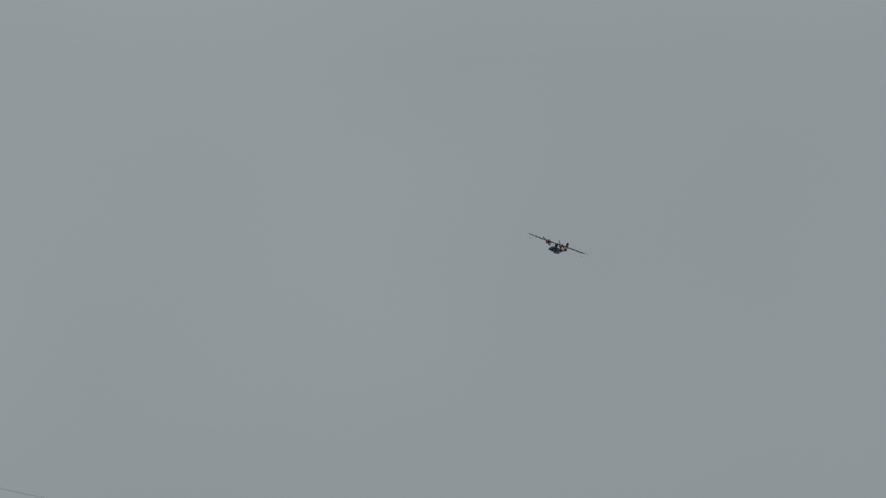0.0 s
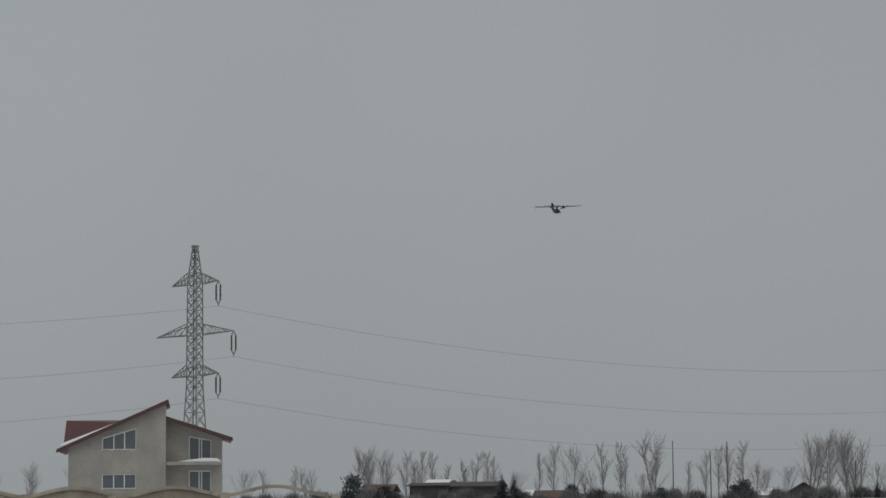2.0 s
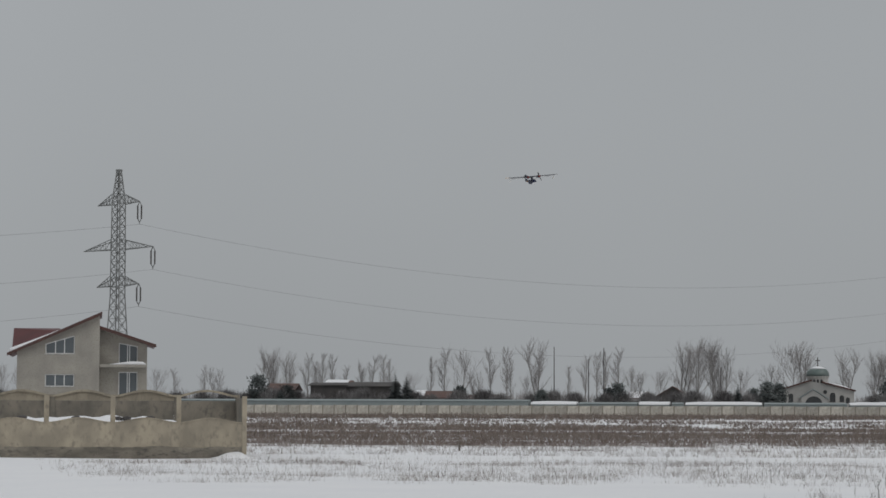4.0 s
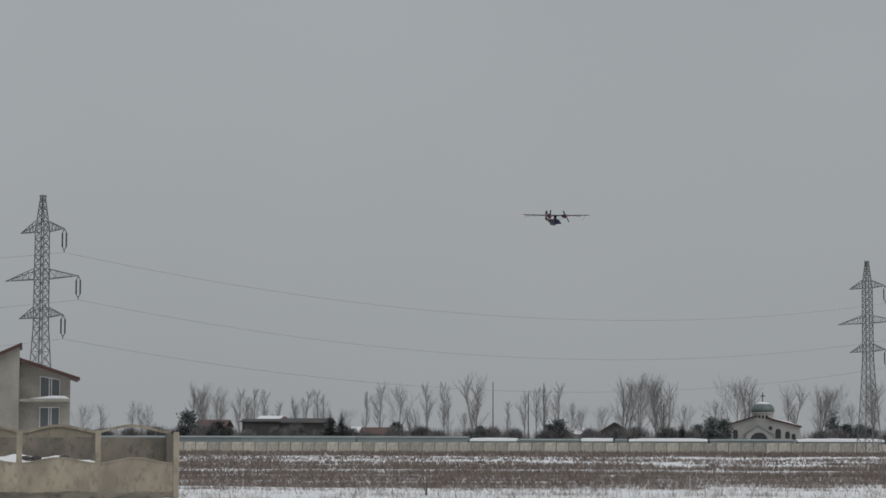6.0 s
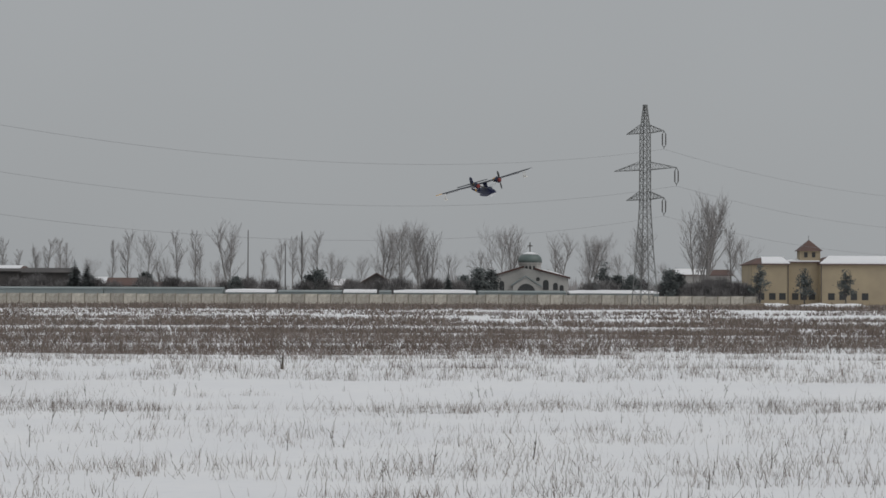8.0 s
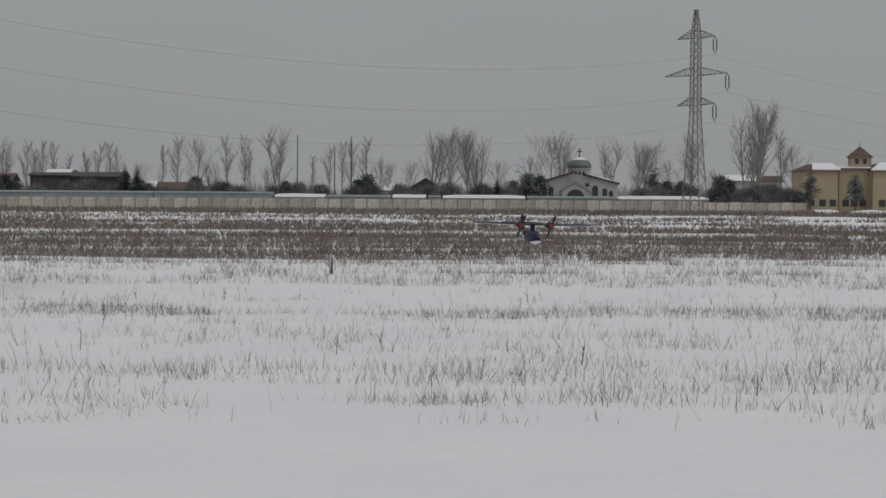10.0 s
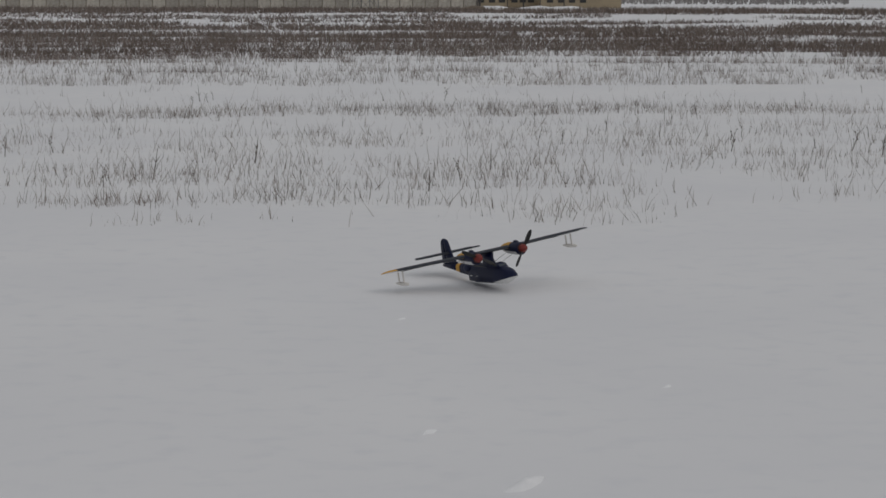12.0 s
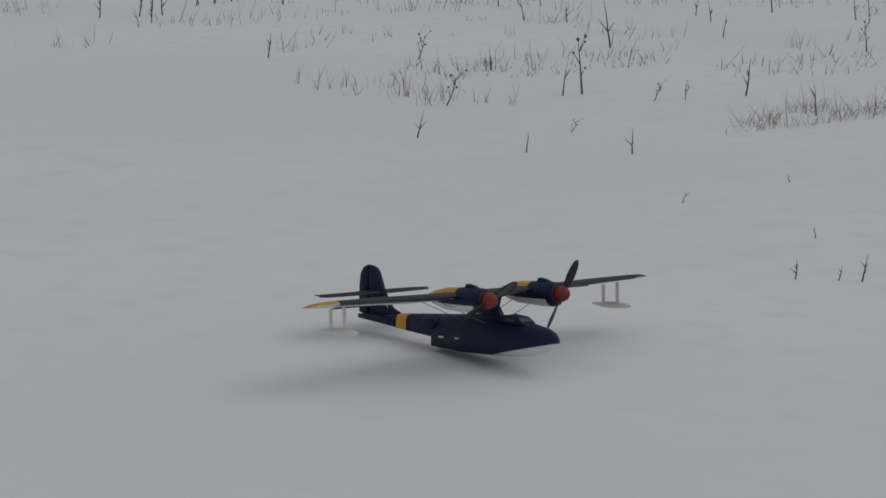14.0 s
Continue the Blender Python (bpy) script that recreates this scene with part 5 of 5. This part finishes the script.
def tufts(rng, x, y, each, reach):
    """Gathers stalks into tufts round the given places."""
    r = np.abs(rng.normal(0, 1, len(x) * each)) * reach * np.repeat(rng.uniform(0.4, 1.6, len(x)), each)
    a = rng.uniform(0, 2 * np.pi, len(x) * each)
    return np.repeat(x, each) + r * np.cos(a) * 1.6, np.repeat(y, each) + r * np.sin(a)


def clear_of_fence(x, y):
    a = radians(-15.26)
    u = (x + 8.95) * math.cos(a) - (y - 41.43) * math.sin(a)
    v = (x + 8.95) * math.sin(a) + (y - 41.43) * math.cos(a)
    return ~((u < 0.4) & (u > -20) & (v > -0.6) & (v < 7))


def streaks(x, y, seed):
    """Ragged rows across the field that close up with distance."""
    v = 7000 / np.maximum(y, 10)
    w = v + 4 * patchy(x / np.maximum(y, 10) * 60, y * 0, 0.06, 0.0, seed + 9)
    bare = 0.5 * np.exp(-((w - 41.5) / 4.0) ** 2) + 0.75 * np.exp(-((w - 62.5) / 5.0) ** 2) + 0.12 * np.exp(-((w - 30) / 2.0) ** 2)
    # the snow lies more open on the west side of the field
    bare = bare + 0.25 * np.clip((-x / np.maximum(y, 10) * 60 - 4) / 7, 0, 1)
    return 0.12 - bare + patchy(x / np.maximum(y, 10) * 60, v, 0.035, 0.115, seed) + 0.55 * patchy(x / np.maximum(y, 10) * 60, v, 0.3, 0.2, seed + 5)


def far_brown(rng, count):
    x, y = tufts(rng, *fan(rng, count // 5, -25, 19, 100, 380), 5, 0.35)
    return x, y, (streaks(x, y, 1.0) > -0.30 - 0.25 * (y > 280)) & clear_of_fence(x, y) & ((y < 348) | (x > 55))


def mid_brown(rng, count):
    x, y = tufts(rng, *fan(rng, count // 6, -25, 24, 62, 108), 6, 0.22)
    return x, y, (streaks(x, y, 2.0) > -0.30 + 0.42 * np.clip((72 - y) / 9, 0, 1)) & clear_of_fence(x, y)


def mid_straw(rng, count):
    x, y = tufts(rng, *fan(rng, count // 7, -22, 46, 44, 70), 7, 0.12)
    p = 0.6 * patchy(x, y, 0.05, 0.3, 17.0) + 0.6 * patchy(x, y, 0.35, 0.5, 18.0)
    rows = 0.35 * np.exp(-((y - 60) / 6) ** 2) + 0.4 * np.exp(-((y - 49.3) / 1.5) ** 2) - 0.3 * np.exp(-((y - 45) / 1.5) ** 2)
    return x, y, (p + rows > 0.12) & clear_of_fence(x, y)


def row_grass(rng, count):
    x, y = tufts(rng, *fan(rng, count // 9, -20, 40, 32.9, 36.4), 9, 0.12)
    y0 = 34.6 + 0.45 * patchy(x, y * 0, 0.07, 0.0, 21.0)
    p = 0.7 * patchy(x, y, 0.25, 0.5, 22.0)
    return x, y, p > -0.55 + 0.5 * np.clip(np.abs(y - y0) / 0.7, 0, 3)


def near_straw(rng, count):
    x, y = tufts(rng, *fan(rng, count // 9, -22, 50, 17.5, 45, 0.9), 9, 0.2)
    p = 0.6 * patchy(x, y, 0.08, 0.3, 7.0) + 0.7 * patchy(x, y, 0.45, 0.9, 8.0)
    rows = np.zeros(len(y))
    for c, w, gain in ((43, 3.0, -0.35), (38.5, 1.3, -0.3), (31.6, 1.0, -0.3), (27.5, 1.6, 0.1), (23.5, 1.8, 0.16)):
        rows += gain * np.exp(-((y - c) / w) ** 2)
    edge = 22.5 - 2.6 * np.clip((1.5 - x) / 5, 0, 1)
    ragged = np.repeat(rng.normal(0, 0.16, len(x) // 9), 9)
    return x, y, (p + rows + ragged > 0.06 + 0.3 * np.clip((edge - y) / 4.5, 0, 1.6)) & clear_of_fence(x, y)


def verge(rng, count):
    x, y = tufts(rng, *fan(rng, count // 6, -14, 19, 255, 345), 6, 0.4)
    return x, y, ((y < 340) | (x > 55)) & (patchy(x, y, 0.12, 0.2, 41.0) > -0.28)


def right_straw(rng, count):
    x, y = tufts(rng, *fan(rng, count // 7, 14, 52, 12.0, 26, 0.8), 7, 0.06)
    az, d = np.degrees(np.arctan2(x, y)), np.hypot(x, y)
    p = patchy(x, y, 0.5, 0.9, 11.0) + 0.5 * patchy(x, y, 1.6, 2.2, 12.0)
    edge = 22.5 - 0.22 * np.clip(az - 14, 0, 40)
    return x, y, p > 0.28 + 0.35 * np.clip((edge - d) / 3.0, 0, 3)


def corner_grass(rng, count):
    x, y = tufts(rng, *fan(rng, count // 8, 48.1, 53, 12.4, 15.8), 8, 0.06)
    d, az = np.hypot(x, y), np.degrees(np.arctan2(x, y))
    off = d - 13.0 - 0.25 * (az - 48.9)
    return x, y, (off > 0.0) & (off < 0.55 + 0.9 * patchy(x, y, 1.6, 1.6, 31.0) - 0.3 * (az < 48.4))


def sprigs(rng, count):
    x, y = tufts(rng, *fan(rng, count // 4, 37, 53, 12.2, 23.8), 4, 0.06)
    d = np.hypot(x, y)
    p = patchy(x, y, 0.8, 0.8, 51.0)
    return x, y, (p > 0.2 - 0.6 * np.exp(-((d - 22.6) / 0.9) ** 2) + 0.4 * np.clip((15.5 - d) / 2, 0, 1)) & (rng.random(len(x)) < 0.75)


W = lambda lo, hi: (lambda rng, n, d: rng.uniform(lo, hi, n) * np.clip(d / 60, 0.6, 2.6))
tall = lambda lo, hi, share, k: (lambda r, n, x, y: r.uniform(lo, hi, n) * (1 + (r.random(n) < share) * k))
blades("brown_weeds", "dense dry brown weeds standing in snow across the far field", WEED_BROWN, 110000, 1, far_brown, tall(0.10, 0.38, 0.05, 0.6), W(0.008, 0.018), 0.6)
blades("verge_weeds", "tall dry brown weeds along the foot of the far wall", WEED_BROWN, 26000, 8, verge, tall(0.25, 0.75, 0.05, 0.4), W(0.01, 0.022), 0.22)
blades("reddish_weeds", "dense reddish-brown dead weeds in ragged rows", WEED_BROWN, 100000, 2, mid_brown, tall(0.10, 0.40, 0.07, 0.6), W(0.005, 0.012), 0.5)
blades("pale_weeds", "pale dry weeds in broken rows through deep snow", WEED_STRAW, 60000, 5, mid_straw, tall(0.06, 0.28, 0.06, 0.7), W(0.003, 0.007), 0.3)
blades("row_grass", "ragged row of low dry grass across the snow", WEED_STRAW, 26000, 6, row_grass, tall(0.04, 0.20, 0.05, 0.9), W(0.003, 0.0065), 0.35)
blades("straw_weeds", "sparse pale straw weeds standing in the snow", WEED_STRAW, 62000, 3, near_straw, tall(0.03, 0.20, 0.09, 1.0), W(0.0028, 0.006), 0.32)
blades("straw_stubble", "thin dry straw stubble near the smooth snow", WEED_STRAW, 9000, 4, right_straw, tall(0.04, 0.2, 0.08, 0.6), W(0.0022, 0.005), 0.3)
blades("corner_grass", "clump of dry grass at the edge of the smooth snow", WEED_STRAW, 2400, 7, corner_grass, tall(0.04, 0.16, 0.1, 0.7), W(0.002, 0.0042), 0.5)
blades("dry_sprigs", "short dark dry sprigs scattered in the snow", WEED_DARK, 6500, 12, sprigs, tall(0.03, 0.14, 0.1, 0.8), W(0.0028, 0.0055), 0.45)


def dead_stem(seed, height, heads=True, branches=4, label="dark dead weed stem with small seed heads"):
    """One dry plant: a stalk, side stalks and small seed heads."""
    rng = random.Random(seed)
    t = thing("dead_weed", pose(0, -60, 0), label, "weed", "dead weeds in the snow")
    b, hb = bmesh.new(), bmesh.new()
    main = limb(b, Vector((0, 0, -0.05)), Vector((rng.uniform(-0.25, 0.25), rng.uniform(-0.2, 0.2), 1)).normalized(), height, height * 0.013 + 0.004, rng, n=5, wander=0.09, pieces=5)
    tips = [main[-1][0]]
    for i in range(branches):
        k = rng.randint(2, 5)
        a = rng.uniform(0, 2 * math.pi)
        d = (main[k][1] + 0.7 * Vector((math.cos(a), math.sin(a), 0.3))).normalized()
        br = limb(b, main[k][0], d, height * rng.uniform(0.15, 0.35), height * 0.008 + 0.002, rng, n=4, wander=0.14, pieces=3)
        tips.append(br[-1][0])
    part("stalk", b, WEED_DARK, t)
    if heads:
        for p in tips:
            r = rng.uniform(0.007, 0.013)
            m = bmesh.ops.create_icosphere(hb, subdivisions=1, radius=r)
            for v in m["verts"]:
                v.co = Vector((v.co.x, v.co.y, v.co.z * 1.3)) * rng.uniform(0.8, 1.25) + p
        part("seed_spray", hb, WEED_DARK, t, "dark seed heads")["kind"] = "stuff"
    return t


def near_weeds():
    protos = [dead_stem(61, 0.42), dead_stem(62, 0.34, True, 6), dead_stem(63, 0.5, False, 3, "thin dark leafless weed stalk"), dead_stem(64, 0.28, False, 5, "forked dry weed stalk"), dead_stem(65, 0.36, False, 2, "thin dark leafless weed stalk")]
    rng = random.Random(9)
    spots = []
    while len(spots) < 60:
        az, d = rng.uniform(15, 52), rng.uniform(15, 30)
        edge = 24.5 - 0.16 * max(0, az - 17)
        if d < edge and rng.random() < min(0.97, 0.6 + (edge - d) * 0.12):
            continue
        spots.append((az, d, rng.randrange(5), rng.uniform(0.35, 0.8)))
    # plants that stand out at the edge of the smooth snow
    spots += [(36.0, 16.6, 3, 0.82), (39.8, 16.5, 1, 0.61), (40.5, 13.8, 1, 0.61), (41.7, 15.8, 3, 0.64), (43.5, 14.4, 4, 0.65), (44.0, 14.5, 0, 0.95), (44.7, 17.5, 2, 0.83), (48.1, 14.6, 3, 1.07), (49.9, 13.7, 4, 0.66),
              (42.6, 11.9, 4, 0.38), (39.8, 12.4, 2, 0.34), (46.6, 10.4, 4, 0.18), (49.3, 11.1, 3, 0.18), (50.0, 9.6, 4, 0.15), (49.5, 8.7, 3, 0.36), (50.6, 8.7, 3, 0.27), (51.2, 8.7, 3, 0.47), (43.7, 12.7, 1, 0.23),
              (45.8, 14.2, 1, 0.36), (46.6, 14.3, 1, 0.31), (45.3, 11.9, 2, 0.31), (33.1, 19.6, 3, 0.79), (42.5, 19.9, 4, 0.69), (47.2, 19.9, 2, 0.45)]
    # taller ones beyond
    spots += [(18.9, 26.0, 3, 1.05), (23.5, 28.2, 1, 0.93), (25.7, 30.4, 0, 0.82), (26.2, 25.5, 1, 0.66), (28.7, 25.3, 0, 1.2), (29.8, 26.6, 1, 0.63), (31.8, 28.3, 1, 1.25), (32.8, 20.2, 3, 1.08), (33.1, 20.1, 0, 0.94), (33.4, 20.3, 3, 1.09),
              (34.3, 21.4, 3, 0.96), (34.7, 21.6, 0, 1.0), (35.1, 21.8, 3, 1.26), (31.8, 20.1, 3, 0.99), (28.8, 20.5, 4, 0.48), (28.2, 18.7, 3, 0.5), (36.4, 21.4, 0, 0.64), (43.6, 19.7, 3, 0.79), (50.8, 20.3, 3, 0.8),
              (14.0, 59.3, 0, 1.06), (-0.7, 21.2, 3, 0.72), (7.5, 20.5, 3, 0.82), (3.1, 24.0, 3, 1.28), (11.6, 20.8, 3, 0.56)]
    for i, (az, d, k, s) in enumerate(spots):
        m = spot(az, d, 0)
        m.translation.z = ground_height(m.translation.x, m.translation.y)
        wide = 0.25 + 0.75 * s
        copy_thing(protos[k], m @ pose(0, 0, 0, 0, 0, i * 47 % 360) @ Matrix.Diagonal((wide, wide, s, 1)))
    # scattered single stalks further out
    for i in range(70):
        az, d = rng.uniform(-11, 24), rng.uniform(21, 46)
        s = rng.uniform(0.35, 0.7)
        m = spot(az, d, 0)
        m.translation.z = ground_height(m.translation.x, m.translation.y)
        copy_thing(protos[rng.randrange(5)], m @ pose(0, 0, 0, 0, 0, i * 61 % 360) @ Matrix.Diagonal((s, s, s, 1)))
    for p in protos:
        for o in list(p.children_recursive) + [p]:
            bpy.data.objects.remove(o)
    # the tall dark stump-like stem in the middle of the field
    st = dead_stem(71, 0.66, True, 16, "tall dark bushy weed stem alone in the snow")
    st.matrix_basis = spot(-3.25, 50.5, 0) @ Matrix.Diagonal((1.0, 1.0, 1.0, 1))
    b = bmesh.new()
    tube(b, (0, 0, -0.1), (0.02, 0, 0.38), 0.04, 0.018, n=6)
    part("stump", b, WEED_DARK, st)


near_weeds()


def mounds():
    """Snowy heaps and a bare earth heap beyond the end of the wall."""
    for i, (u, d, w, h, mat, label) in enumerate(((1393, 300, 2.0, 0.7, EARTH, "mound of bare brown earth"), (1425, 305, 3.0, 0.7, SNOW, "low mound under snow"), (1458, 300, 1.1, 0.55, EARTH, "small dark earth mound"),
                                                  (1508, 300, 3.4, 0.7, SNOW, "low mound under snow"), (1560, 310, 3.0, 0.65, SNOW, "low mound under snow"))):
        b = bmesh.new()
        bmesh.ops.create_icosphere(b, subdivisions=3, radius=1)
        for v in b.verts:
            k = 1 + 0.22 * noise.noise(v.co * 1.7 + Vector((i * 5, 0, 0)))
            v.co = Vector((v.co.x * w * k, v.co.y * 1.6 * k, max(-0.2, v.co.z) * h * k))
        tagged(part("mound", b, mat, smooth=True, at=pose((u - 784) / 4000 * d, d, 0)), label + " at the field's edge", "mound", "mounds at the field's edge")
    # crusted snow flakes near the landing, sunlight painted into their white: low tilted wedges, their rims under the
    # surface
    for i, (az, d, w, deep, h) in enumerate(((9.99, 8.0, 0.085, 0.16, 0.024), (7.5, 9.0, 0.045, 0.06, 0.016), (6.8, 12.7, 0.035, 0.07, 0.012), (13.6, 10.2, 0.03, 0.05, 0.01))):
        b = bmesh.new()
        rings = []
        for r in range(7):
            f = r / 6
            ring = []
            for k in range(28):
                a = 2 * math.pi * k / 28
                out = f * (1 + 0.45 * noise.noise((math.cos(a) * 1.4 + i * 5, math.sin(a) * 1.4, 1)))
                x, y = out * math.cos(a) * w + 0.4 * out * math.sin(a) * deep, out * math.sin(a) * deep + 0.35 * out * math.cos(a) * deep
                lift = h * (1 - f ** 2) * (0.75 + 0.5 * y / deep) + 0.25 * h * noise.noise((x * 30, y * 30, i)) * (1 - f) - 0.006 * f
                ring.append((x, y, lift))
            rings.append(ring)
        loft(b, rings[1:], cap=True)
        m = spot(az, d, 0, 8)
        m.translation.z = ground_height(m.translation.x, m.translation.y)
        tagged(part("snow_clod", b, SUNLIT_SNOW, smooth=True, at=m), "small flake of crusted snow painted sunlit-bright on the smooth field", "snow", "snow clods")


mounds()
# ---- moving things ----
def motions():
    def stand(x, y, z, heading, climb, bank):
        h, p, b = radians(heading), radians(climb), radians(bank)
        f = Vector((math.sin(h) * math.cos(p), math.cos(h) * math.cos(p), math.sin(p)))
        left = Vector((-math.cos(h), math.sin(h), 0))
        up = f.cross(left)
        port = math.cos(b) * left + math.sin(b) * up
        m = Matrix((f, port, f.cross(port))).transposed().to_4x4()
        return Matrix.Translation((x, y, z)) @ m
    walk(PLANE, [(t, stand(*row)) for t, *row in FLIGHT])
    # propellers: seconds and blade angle at which they stand, then evenly between in steps below 90 degrees
    for prop, angles, y in zip(PROPS, BLADE_ANGLES, (-0.16, 0.16)):
        total, rows = angles[0], []
        for k in range(28):
            goal, nxt = angles[k], angles[k + 1]
            step = (nxt - goal) % 180 + 180
            for i in range(5):
                rows.append((k * 0.5 + i * 0.1, pose(PROP_X, y, WING_Z + 0.004, total + step * i / 5, 0, 0)))
            total += step
        rows.append((14.0, pose(PROP_X, y, WING_Z + 0.004, total, 0, 0)))
        walk(prop, rows)


motions()
